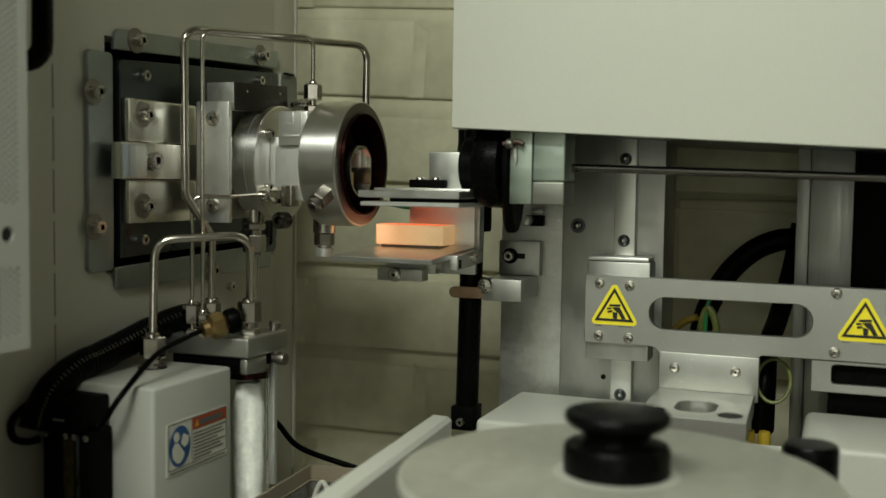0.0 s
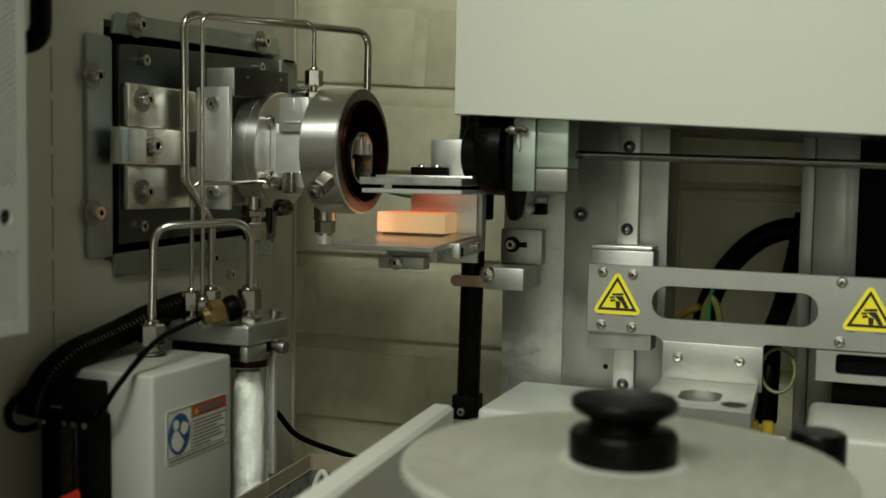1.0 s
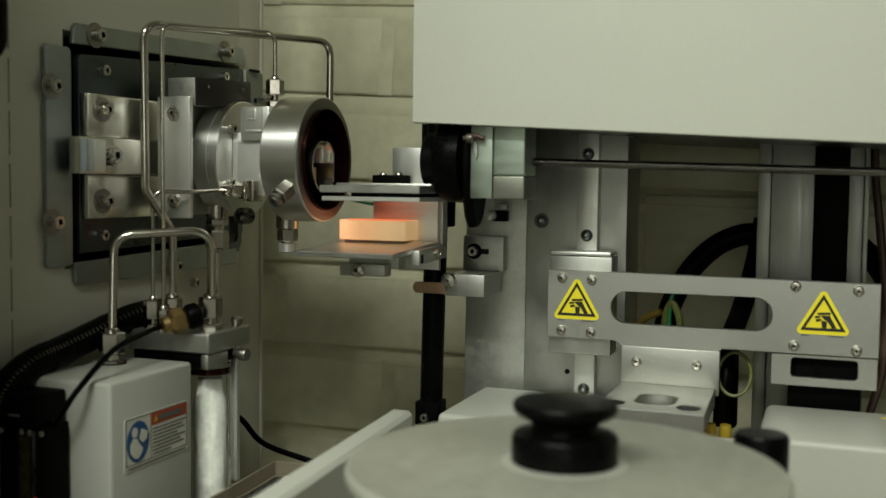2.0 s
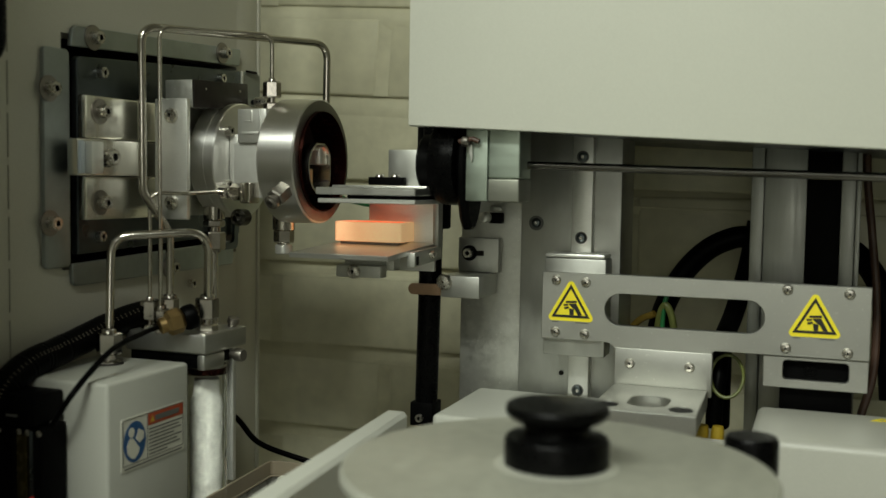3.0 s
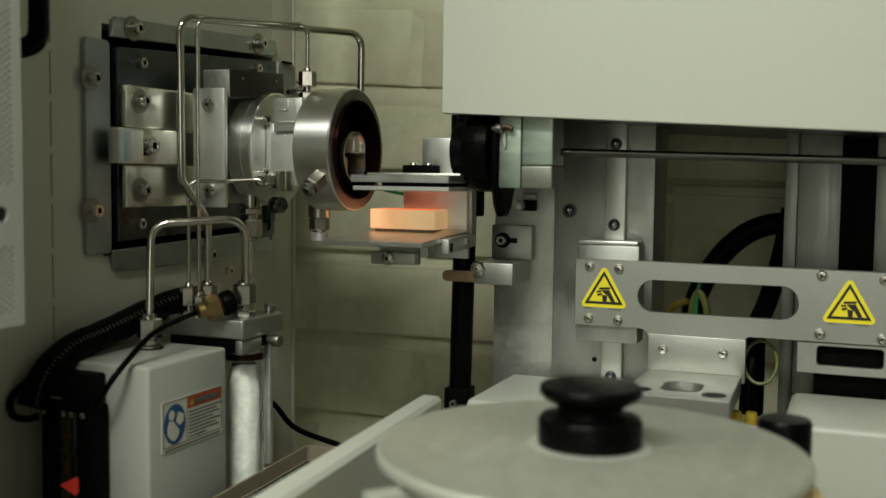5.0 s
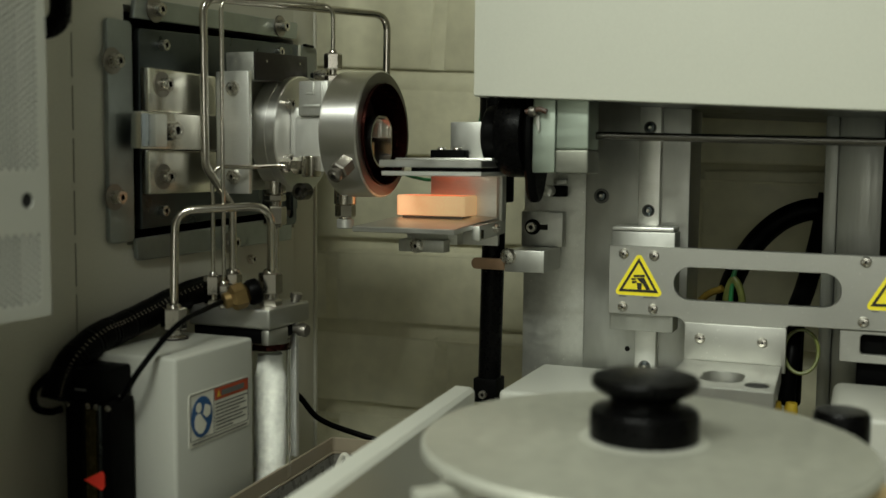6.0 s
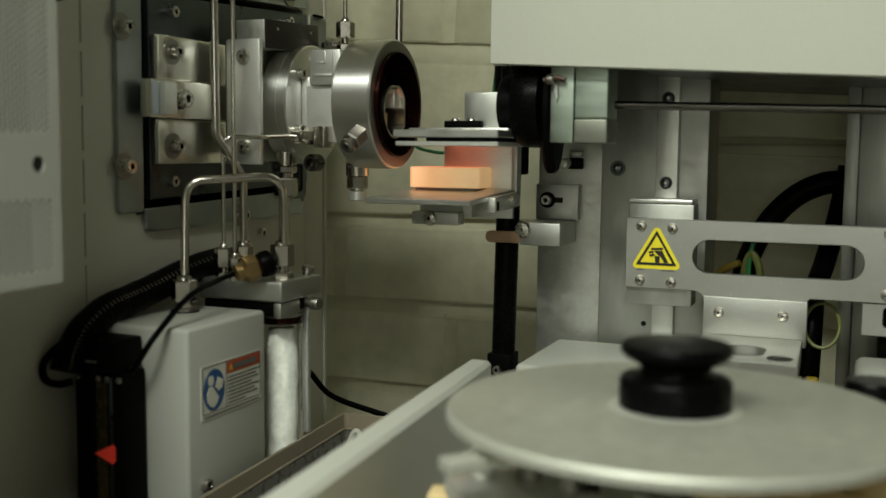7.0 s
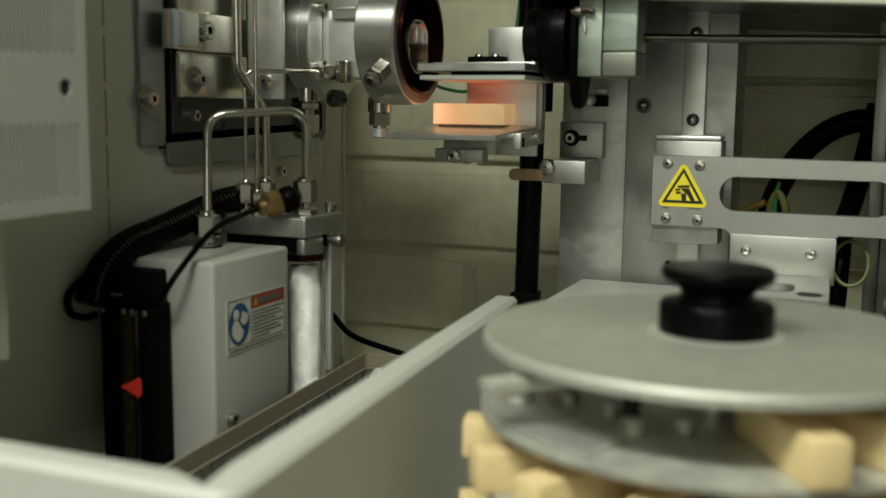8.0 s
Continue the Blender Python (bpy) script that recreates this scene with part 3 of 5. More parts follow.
    # raised pale bars draw the bright reflections of the cap's milled steps
    for x0, x1, z0, z1 in ((-0.3795, -0.3775, 0.0210, 0.0405), (-0.3950, -0.3796, 0.0210, 0.0228), (-0.3870, -0.3855, 0.0310, 0.0405), (-0.3925, -0.3871, 0.0310, 0.0323)):
        part("step_glint", box(x0, x1, AY - 0.0352, AY - 0.0339, AZ + z0, AZ + z1, 0.0003), PALE_ALU, f)
    # fittings on the ring
    v = Vector((-0.18, -0.82, -0.55)).normalized()
    c = Vector((-0.3500, AY, AZ)) + Vector((0, -0.87, -0.46)) * 0.0490
    part("side_fitting", join(hex_prism(c - v * 0.004, v, 0.0138, 0.019, 0.0012), lathe(c + v * 0.015, v, [(0.0044, 0), (0.0044, 0.0025), (0.0060, 0.0030), (0.0060, 0.0055), (0.0046, 0.006), (0.0038, 0.007), (0.0022, 0.007), (0.0020, 0.002)], 20)), HEAT_STEEL, f)
    v = Vector((0, 0, -1))
    c = Vector((-0.3735, AY - 0.002, AZ - 0.0455))
    part("lower_fitting", join(lathe(c, v, [(0.0095, 0), (0.0095, 0.012)], 28), hex_prism(c + v * 0.012, v, 0.015, 0.011), lathe(c + v * 0.023, v, [(0.0055, 0), (0.0055, 0.002)], 24)), STEEL, f)
    part("fitting_cap", lathe(c + v * 0.0245, v, [(0.006, 0), (0.0072, 0.0006), (0.0072, 0.0070), (0.0062, 0.0080), (0.003, 0.0080)], 24), PALE_ALU, f, "pale turned cap")
    part("neck_fitting", join(hex_prism((-0.414, AY - 0.036, AZ - 0.026), (1, -0.15, 0.02), 0.010, 0.009), lathe((-0.405, AY - 0.037, AZ - 0.026), (1, -0.1, 0), [(0.004, 0), (0.004, 0.004)], 16),
                             hex_prism((-0.402, AY - 0.038, AZ - 0.026), (1, 0, 0), 0.012, 0.011), box(-0.391, -0.381, AY - 0.045, AY - 0.029, AZ - 0.035, AZ - 0.018, 0.0015)), STEEL, f)
    part("plug", lathe((-0.398, AY - 0.025, AZ - 0.047), (0, -1, 0), [(0.007, 0), (0.007, 0.010), (0.005, 0.012), (0.0035, 0.012), (0.003, 0.006), (0, 0.006)], 24), ROD_STEEL, f)
    plate = part("small_bracket", sheet(rounded(0.9235, 0.9535, 1.386, 1.4195, 0.006), [], 0.003, fx(PX + 0.001), 0.0005), BRACKET, f, "pale green-grey bracket")
    part("bracket_lip", box(PX + 0.0042, PX + 0.0075, 0.926, 0.942, 1.4182, 1.4200), BLACK, plate)
    part("plate_end", box(PX + 0.0045, PX + 0.006, 0.9160, 0.9190, 1.392, 1.4185, 0.0004), PALE_ALU, f, "pale strip at the end of the base plate")
    part("small_bracket", sheet(rounded(0.862, 0.905, 1.250, 1.288, 0.006), [rounded(0.868, 0.899, 1.256, 1.282, 0.005)], 0.003, fx(PX + 0.006)), ZINC_DARK, f)
    return f


def gas_lines():
    """Bent stainless tubes between the manifold and the furnace."""
    r6, r3 = 0.0032, 0.0017
    label = "bent stainless steel gas tube with compression fittings"

    def line(points, r, at, bend=0.013, text=label):
        t = thing("gas_tube", at, text, "pipe", "stainless gas tubes")
        part("tube", pipe(points, r, bend), STEEL, t)
        return t
    # thick riser, over the top and down to the ring
    t = line([(-0.4275, 0.735, 1.222), (-0.4275, 0.735, 1.273), (-0.4405, 0.7185, 1.305), (-0.4415, 0.7185, 1.4315), (-0.3600, 0.872, 1.4350), (-0.3605, 0.872, 1.377)], r6, (-0.4415, 0.7185, 1.3), 0.014)
    tube_nut(t, (-0.4275, 0.735, 1.212), (0, 0, 1), 0.0125, 0.010, r6)
    # thin riser to the nut on the ring
    t = line([(-0.427, 0.722, 1.213), (-0.4275, 0.722, 1.4305), (-0.3768, 0.8050, 1.4345), (-0.3768, 0.8050, 1.383)], r3, (-0.427, 0.722, 1.21), 0.010, "thin bent stainless steel gas tube")
    tube_nut(t, (-0.3768, 0.8050, 1.3830), (0, 0, 1), 0.0128, 0.0135, r3)
    part("stub", rod((-0.3768, 0.8050, 1.366), (-0.3768, 0.8050, 1.3735), 0.006, 20, 0.001), STEEL, t)
    tube_nut(t, (-0.427, 0.722, 1.205), (0, 0, 1), 0.009, 0.009, r3)
    # thin line to the neck
    t = line([(-0.4385, 0.7245, 1.205), (-0.4385, 0.7245, 1.3045), (-0.4160, 0.7440, 1.3040), (-0.4125, 0.786, 1.3055)], r3, (-0.4385, 0.7245, 1.2), 0.010, "thin bent stainless steel gas tube")
    tube_nut(t, (-0.4385, 0.7245, 1.2055), (0, 0, 1), 0.0125, 0.015, r3)
    # the bridge between the box and the manifold
    t = line([(-0.4435, 0.681, 1.185), (-0.4480, 0.690, 1.2715), (-0.3912, 0.733, 1.2752), (-0.3973, 0.741, 1.205)], r6, (-0.4435, 0.681, 1.18), 0.016)
    tube_nut(t, (-0.4435, 0.681, 1.184), (0, 0, 1), 0.0165, 0.0165, r6)
    tube_nut(t, (-0.3973, 0.741, 1.2065), (0, 0, 1), 0.0160, 0.0165, r6)
    # the drop from the rear flange
    t = line([(-0.4285, 0.779, 1.184), (-0.4285, 0.800, 1.184), (-0.4285, 0.800, 1.262)], r6, (-0.43, 0.80, 1.2), 0.008, "straight stainless steel gas tube below the furnace")
    tube_nut(t, (-0.4285, 0.800, 1.2715), (0, 0, -1), 0.0165, 0.0155, r6)
    part("stub", lathe((-0.4285, 0.800, 1.2765), (0, 0, 1), [(0.006, 0), (0.006, 0.006), (0.009, 0.006), (0.009, 0.016)], 20), STEEL, t)


def valve_box():
    b = thing("valve_box", (-0.42, 0.66, 0.98), "grey painted steel valve box with a safety label", "box")
    part("housing", box(-0.477, -0.3945, 0.616, 0.7115, 0.98, 1.177, 0.0028, 3), BOX_PAINT, b)
    part("gland", lathe((-0.4435, 0.681, 1.1768), (0, 0, 1), [(0.0108, 0), (0.0104, 0.0014), (0.004, 0.0014)], 28), BROWN_BLACK, b, "dark rubber tube gland")
    lab = part("label", sheet(rounded(0.6295, 0.7045, 1.112, 1.1495, 0.002), [], 0.0004, facing_x(-0.3943)), WHITE_LABEL, b, "white safety label with blue and red print")
    x = -0.3938
    part("pictogram", sheet([(0.6445 + 0.0125 * math.cos(k * math.pi / 16), 1.1315 + 0.0145 * math.sin(k * math.pi / 16)) for k in range(32)], [], 0.0002, facing_x(x)), BLUE, lab)
    dot = [(0.6405 + 0.0032 * math.cos(k * math.pi / 8), 1.1385 + 0.0036 * math.sin(k * math.pi / 8)) for k in range(16)]
    part("figure", join(sheet(dot, [], 0.0002, facing_x(x + 0.0003)), sheet([(0.6355, 1.1300), (0.6385, 1.1345), (0.6425, 1.1340), (0.6470, 1.1285), (0.6495, 1.1260), (0.6480, 1.1225), (0.6440, 1.1195), (0.6400, 1.1205), (0.6360, 1.1245)], [], 0.0002, facing_x(x + 0.0003)),
                        sheet([(0.6450, 1.1335), (0.6480, 1.1400), (0.6545, 1.1370), (0.6535, 1.1320), (0.6490, 1.1300)], [], 0.0002, facing_x(x + 0.0006))), WHITE_LABEL, lab)
    part("header", sheet(rounded(0.660, 0.7025, 1.1395, 1.148, 0.0005), [], 0.0002, facing_x(x)), RED_PRINT, lab)
    part("header_text", sheet(rounded(0.668, 0.697, 1.1417, 1.1456, 0.0005), [], 0.0002, facing_x(x + 0.0003)), GREY_PRINT, lab)
    part("frame_line", sheet(rounded(0.6310, 0.7030, 1.1160, 1.1487, 0.001), [rounded(0.6316, 0.7024, 1.1165, 1.1482, 0.001)], 0.0002, facing_x(x)), GREY_PRINT, lab)
    part("divider", sheet([(0.6588, 1.1165), (0.6593, 1.1165), (0.6593, 1.1482), (0.6588, 1.1482)], [], 0.0002, facing_x(x)), GREY_PRINT, lab)
    part("text_line", sheet(rounded(0.633, 0.701, 1.1134, 1.1144, 0.0003), [], 0.0002, facing_x(x)), GREY_PRINT, lab)
    part("warning_mark", sheet([(0.6625, 1.1415), (0.6670, 1.1415), (0.66475, 1.1462)], [], 0.0002, facing_x(x + 0.0003)), YELLOW_CAP, lab)
    for k in range(8):
        w = (0.041, 0.036, 0.039, 0.030, 0.040, 0.034, 0.038, 0.022)[k]
        part("text_line", sheet(rounded(0.661, 0.661 + w, 1.1362 - 0.0026 * k, 1.1372 - 0.0026 * k, 0.0003), [], 0.0002, facing_x(x)), GREY_PRINT, lab)
    screw(b, CAP6, (-0.3945, 0.632, 1.0690), (1, 0, 0))


def flow_meter():
    m = thing("flow_meter", (-0.44, 0.6, 0.98), "black flow meter with amber scale and red pointer", "gauge")
    part("body", box(-0.4650, -0.4262, 0.590, 0.6135, 0.98, 1.150, 0.0015), BLACK, m)
    part("head", box(-0.4640, -0.4290, 0.586, 0.6145, 1.1505, 1.1715, 0.002), BLACK, m)
    part("text_line", box(-0.4610, -0.4430, 0.5855, 0.5859, 1.1565, 1.1580), GREY_PRINT, m)
    part("scale_window", box(-0.4470, -0.4380, 0.5886, 0.5899, 1.03, 1.1440, 0.0005), GAUGE, m, "amber scale window")
    for x, mt in ((-0.4485, BLACK), (-0.4350, ZINC_DARK)):
        part("guide_rail", rod((x, 0.5892, 1.0), (x, 0.5892, 1.147), 0.0012, 10), mt, m)
    part("pointer", sheet([(-0.4475, 1.0962), (-0.4330, 1.0905), (-0.4312, 1.0930), (-0.4312, 1.1010), (-0.4330, 1.1035)], [], 0.0012, facing_y(0.5872)), ARROW, m, "red triangular pointer")
    for x in (-0.4625, -0.4455, -0.4385, -0.4292):
        screw(m, SMALL, (x, 0.590, 1.1455), (0, -1, 0))
    # cables of the meter
    c = thing("gauge_cable", (-0.42, 0.585, 1.15), "thin black cable from the brass fitting to the flow meter", "cable")
    part("cable", sweep(spline([(-0.4275, 0.600, 1.150), (-0.4195, 0.595, 1.155), (-0.4085, 0.6, 1.174), (-0.4065, 0.635, 1.196), (-0.4120, 0.678, 1.2020), (-0.4133, 0.7000, 1.2042)]), 0.0020, 12), RUBBER, c)
    part("cable_tip", sweep([(-0.4262, 0.5990, 1.1508), (-0.4215, 0.5960, 1.1535)], 0.0019, 12), WHITE_LABEL, c, "white cable end sleeve")
    c = thing("power_cable", (-0.47, 0.59, 1.14), "black cable looping to the flow meter", "cable")
    part("cable", sweep(spline([(-0.469, 0.592, 1.141), (-0.4735, 0.585, 1.140), (-0.4755, 0.575, 1.145), (-0.4745, 0.573, 1.157), (-0.469, 0.583, 1.168)]), 0.0024, 12), RUBBER, c)


def braided_hose():
    h = thing("braided_hose", (-0.46, 0.62, 1.18), "black braided hose with a dotted tracer thread", "hose")
    line = spline([(-0.4635, 0.581, 1.150), (-0.463, 0.586, 1.162), (-0.462, 0.597, 1.175), (-0.462, 0.619, 1.185), (-0.462, 0.642, 1.189), (-0.462, 0.670, 1.194), (-0.462, 0.700, 1.200), (-0.462, 0.735, 1.205), (-0.462, 0.765, 1.206)], 14)
    part("sleeve", sweep(line, lambda t: 0.0106 + 0.0003 * math.sin(t * 320), 20), RUBBER, h)
    bm = bmesh.new()
    for i in range(2, len(line) - 3, 2):
        for side in (0.25, 0.95):
            p = line[i] + (line[i + 1] - line[i]) * 0.3
            d = (line[i + 1] - line[i - 1]).normalized()
            out = Vector((0.75, -0.45, 0.35 + side * 0.3))
            out = (out - d * out.dot(d)).normalized()
            bmesh.ops.create_uvsphere(bm, u_segments=6, v_segments=4, radius=0.0004, matrix=Matrix.Translation(p + out * 0.0107))
    tagged(part("tracer_thread", bm, BEIGE, h, "pale dotted tracer thread"), kind="stuff")


def manifold():
    m = thing("manifold_block", (-0.42, 0.75, 1.16), "machined aluminium gas manifold above the filter tube", "manifold")
    part("block", box(-0.4575, -0.3845, 0.7185, 0.7795, 1.1815, 1.1972, 0.0018, 3), ALU_X, m)
    part("lower_block", box(-0.3930, -0.3858, 0.7195, 0.7490, 1.1692, 1.1813, 0.002, 2), ALU_X, m)
    # black filler paints in the dark gap below the block
    part("gap_filler", box(-0.4545, -0.3936, 0.7215, 0.774, 1.1700, 1.1813, 0.001), BLACK, m)
    part("bolt", lathe((-0.3845, 0.7560, 1.1772), (1, -0.1, 0), [(0.0034, 0), (0.0034, 0.0045), (0.0050, 0.0048), (0.0052, 0.0058), (0.0052, 0.0105), (0.0044, 0.0118), (0, 0.0120)], 28), HEAT_STEEL, m)
    part("bolt", lathe((-0.3915, 0.7680, 1.1970), (0.25, 0, 1), [(0.0034, 0), (0.0034, 0.003), (0.0046, 0.0033), (0.0048, 0.0042), (0.0046, 0.0075), (0, 0.0082)], 28), HEAT_STEEL, m)
    screw(m, CAP6, (PX, 0.838, 1.222), (1, 0, 0))
    # brass fitting on the block's top
    b = thing("brass_fitting", (-0.415, 0.71, 1.2), "hexagonal brass fitting with a black cap", "fitting")
    d = Vector((0.62, 0.74, 0.26)).normalized()
    c = Vector((-0.4135, 0.7000, 1.2040))
    part("nut", join(lathe(c, d, [(0.0035, 0), (0.0062, 0.0015), (0.0062, 0.006)], 24), hex_prism(c + d * 0.006, d, 0.0170, 0.014, 0.0028)), BRASS, b)
    part("cap", lathe(c + d * 0.020, d, [(0.0088, 0), (0.0098, 0.002), (0.0098, 0.008), (0.008, 0.010)], 28), RUBBER, b)
    # the filter tube
    g = thing("filter_tube", (-0.4035, 0.75, 0.98), "glass filter tube packed with white quartz wool", "tube")
    cx, cy = -0.4035, 0.7500
    part("collar", lathe((cx, cy, 1.1618), (0, 0, 1), [(0.0152, 0), (0.0158, 0.001), (0.0158, 0.0046)], 32), BORE, g, "dark red seal collar")
    part("tube_cap", lathe((cx, cy, 1.1665), (0, 0, 1), [(0.0150, 0), (0.0155, 0.0005), (0.0155, 0.0026), (0.004, 0.0026)], 32), ALU_X, g)
    gl = part("glass", lathe((cx, cy, 0.98), (0, 0, 1), [(0.0164, 0), (0.0164, 0.1816), (0.0148, 0.1816), (0.0148, 0.001)], 36, close=False), GLASS, g, "clear glass tube")
    gl.visible_shadow = False
    bm = bmesh.new()
    rings = []
    for i in range(46):
        z = 0.985 + i * 0.00383
        ring = []
        for k in range(24):
            a = 2 * math.pi * k / 24
            r = 0.0128 + 0.0008 * noise.noise((math.cos(a) * 2, math.sin(a) * 2, z * 95)) + 0.0006 * noise.noise((a * 3, 4.0, z * 320))
            r -= 0.0030 / (1 + math.exp((41.5 - i) * 1.8)) + 0.0010 * math.exp(-((i - 22.5 - math.sin(a)) / 0.8) ** 2)
            ring.append(bm.verts.new((cx + r * math.cos(a), cy + r * math.sin(a), z + (0.003 * noise.noise((math.cos(a), math.sin(a), 3.0)) if i > 40 else 0))))
        rings.append(ring)
    for a, c2 in zip(rings, rings[1:]):
        for k in range(24):
            bm.faces.new((a[k], a[(k + 1) % 24], c2[(k + 1) % 24], c2[k]))
    bm.faces.new(rings[-1])
    part("wool", bm, WOOL, g, "white quartz wool packing")
    part("support_rail", box(-0.3960, -0.3905, 0.7680, 0.7730, 1.071, 1.1813, 0.0005), PALE_ALU, g)


def vent_panel():
    """The perforated door in front of the side panel."""
    v = thing("vent_door", (-0.40, 0.43, 1.22), "grey painted perforated ventilation door", "door")
    x, y1, z0, z1 = -0.390, 0.4985, 1.2225, 1.85
    wide, tall, r, stretch = 0.0028, 0.0038, 0.00118, 1.40

    def region(ya, cols, za, rows):
        """Staggered punched holes, with plain strips that even out the column ends."""
        bm = bmesh.new()
        zb = za + (rows + 0.5) * tall
        for j in range(cols):
            cy = ya + wide * (j + 0.5)
            low = za + (0.5 * tall if j % 2 else 0)
            a, b = (za, low) if j % 2 else (low + rows * tall, zb)
            bm.faces.new([bm.verts.new((x, cy + u * wide / 2, w)) for u, w in ((-1, a), (1, a), (1, b), (-1, b))])
            for i in range(rows):
                cz = low + tall * (i + 0.5)
                outer, inner, deep = [], [], []
                for k in range(8):
                    a = math.pi / 4 * k
                    u, w = math.cos(a), math.sin(a)
                    edge = [(1, 0), (1, 1), (0, 1), (-1, 1), (-1, 0), (-1, -1), (0, -1), (1, -1)][k]
                    outer.append(bm.verts.new((x, cy + edge[0] * wide / 2, cz + edge[1] * tall / 2)))
                    inner.append(bm.verts.new((x, cy + r * u, cz + r * stretch * w)))
                    deep.append(bm.verts.new((x - 0.0012, cy + r * u, cz + r * stretch * w)))
                for k in range(8):
                    q = (k + 1) % 8
                    bm.faces.new((outer[k], outer[q], inner[q], inner[k]))
                    bm.faces.new((inner[k], inner[q], deep[q], deep[k]))
        return bm, ya + cols * wide, zb
    ya = 0.4915 - 46 * wide
    lo, ye, zlo = region(ya, 46, 1.2292, 10)
    hi, ye, zhi = region(ya, 46, 1.3020, 60)
    part("perforated_field", lo, BOX_PAINT, v)
    part("perforated_field", hi, BOX_PAINT, v)
    frame_holes = [[(ya, 1.2292), (ye, 1.2292), (ye, zlo), (ya, zlo)], [(ya, 1.3020), (ye, 1.3020), (ye, zhi), (ya, zhi)],
                   [(0.4826 + 0.0044 * math.cos(k * math.pi / 8), 1.2865 + 0.0044 * math.sin(k * math.pi / 8)) for k in range(16)]]
    part("door_skin", sheet([(0.345, z0), (y1, z0), (y1, z1), (0.345, z1)], frame_holes, 0.0012, facing_x(x - 0.0012)), BOX_PAINT, v)
    part("lock_hole", rod((x - 0.018, 0.4826, 1.2865), (x - 0.0014, 0.4826, 1.2865), 0.0056, 20), VOID, v, "black lock hole")
    part("door_return", join(box(x - 0.020, x - 0.0015, y1 - 0.0015, y1, z0, z1), box(x - 0.020, x - 0.0015, 0.345, y1 - 0.002, z0, z0 + 0.0015)), BOX_PAINT, v)
    part("hole_back", box(x - 0.022, x - 0.021, 0.345, y1, z0, z1), SOCKET, v)
    part("hinge_post", box(PX + 0.001, x - 0.023, 0.345, 0.46, 1.147, z1), PANEL, v)
    h = thing("door_handle", (-0.45, 0.585, 1.4), "black rounded plastic pull handle on the side panel", "handle")
    part("grip", pipe([(PX, 0.566, 1.392), (-0.452, 0.5795, 1.391), (-0.452, 0.5825, 1.6)], 0.0068, 0.018, 16), BLACK_GLOSS, h)


# ---- the sample tray on its post ----
def sample_tray():
    t = thing("sample_tray", (-0.265, 0.872, 1.245), "aluminium loading tray with two shelves on a black post", "tray")
    part("lower_shelf", sheet([(-0.344, 0), (-0.258, 0), (-0.2535, 0.0925), (-0.3405, 0.0925)], [], 0.0042, Matrix.Translation((0, 0.775, 1.2545)) @ Matrix.Rotation(radians(3.6), 4, "X"), 0.0006), SHELF, t, "flat aluminium shelf")
    part("back_plate", box(-0.3165, -0.2555, 0.868, 0.8725, 1.240, 1.3045, 0.0006), ALU, t)
    part("upper_shelf", sheet([(-0.321, 0.775), (-0.237, 0.775), (-0.235, 0.8675), (-0.319, 0.8675)], [], 0.0056, Matrix.Translation((0, 0, 1.3052)), 0.0006), SHELF, t)
    part("upper_ridge", box(-0.319, -0.2375, 0.800, 0.815, 1.3109, 1.3126, 0.0006), SHELF, t)
    part("heat_shield", sheet([(-0.319, 0.775), (-0.237, 0.775), (-0.235, 0.867), (-0.317, 0.867)], [], 0.0034, Matrix.Translation((0, 0, 1.2987)), 0.0005), ALU, t)
    part("insulation", box(-0.296, -0.239, 0.780, 0.864, 1.3021, 1.3052, 0.0004), BLACK, t)
    part("terminal", box(-0.311, -0.280, 0.853, 0.863, 1.3128, 1.3195, 0.0008), BLACK, t)
    for x in (-0.3025, -0.2885):
        screw(t, BUTTON, (x, 0.858, 1.3195), (0, 0, 1))
    part("upper_bracket", box(-0.2975, -0.266, 0.8640, 0.8724, 1.3109, 1.3430, 0.001), ALU_GREY, t)
    part("link_plate", box(-0.2553, -0.2500, 0.862, 0.8726, 1.2605, 1.3045, 0.001), ALU_GREY, t)
    part("side_arm", box(-0.2575, -0.2503, 0.810, 0.8725, 1.2492, 1.2612, 0.001, 2, Matrix.Rotation(radians(2.5), 4, "X")), ALU_DULL, t, "dull aluminium side arm of the shelf")
    part("under_bracket", box(-0.3275, -0.2870, 0.826, 0.840, 1.2360, 1.2462, 0.001), ALU_DULL, t)
    part("under_rib", box(-0.326, -0.2815, 0.842, 0.856, 1.2415, 1.2543, 0.001), ALU_DULL, t)
    part("bracket_stem", box(-0.326, -0.289, 0.8402, 0.8418, 1.237, 1.250), ALU_DULL, t)
    screw(t, PAN, (-0.3110, 0.826, 1.2410), (0, -1, 0))
    screw(t, CAP5, (-0.2503, 0.845, 1.2560), (1, 0, 0))
    part("notch", box(-0.2506, -0.2499, 0.8125, 0.8180, 1.2495, 1.2565), SOCKET, t)
    block = thing("ceramic_boat", (-0.30, 0.85, 1.2587), "cream ceramic boat glowing orange from the furnace heat", "boat")

    def boat_outline(inset):
        xa, xb, ya, yb = -0.3355 + inset, -0.2738 - inset, 0.838 + inset, 0.8675 - inset
        r, q, out = 0.0105 - inset, 0.0022, []
        for cx, cy, rr, a0 in ((xb - q, yb - q, q, 0), (xa + r, yb - r, r, 90), (xa + 0.004, ya + 0.004, 0.004, 180), (xb - q, ya + q, q, 270)):
            out += [(cx + rr * math.cos(radians(a0 + 15 * k)), cy + rr * math.sin(radians(a0 + 15 * k))) for k in range(7)]
        return out
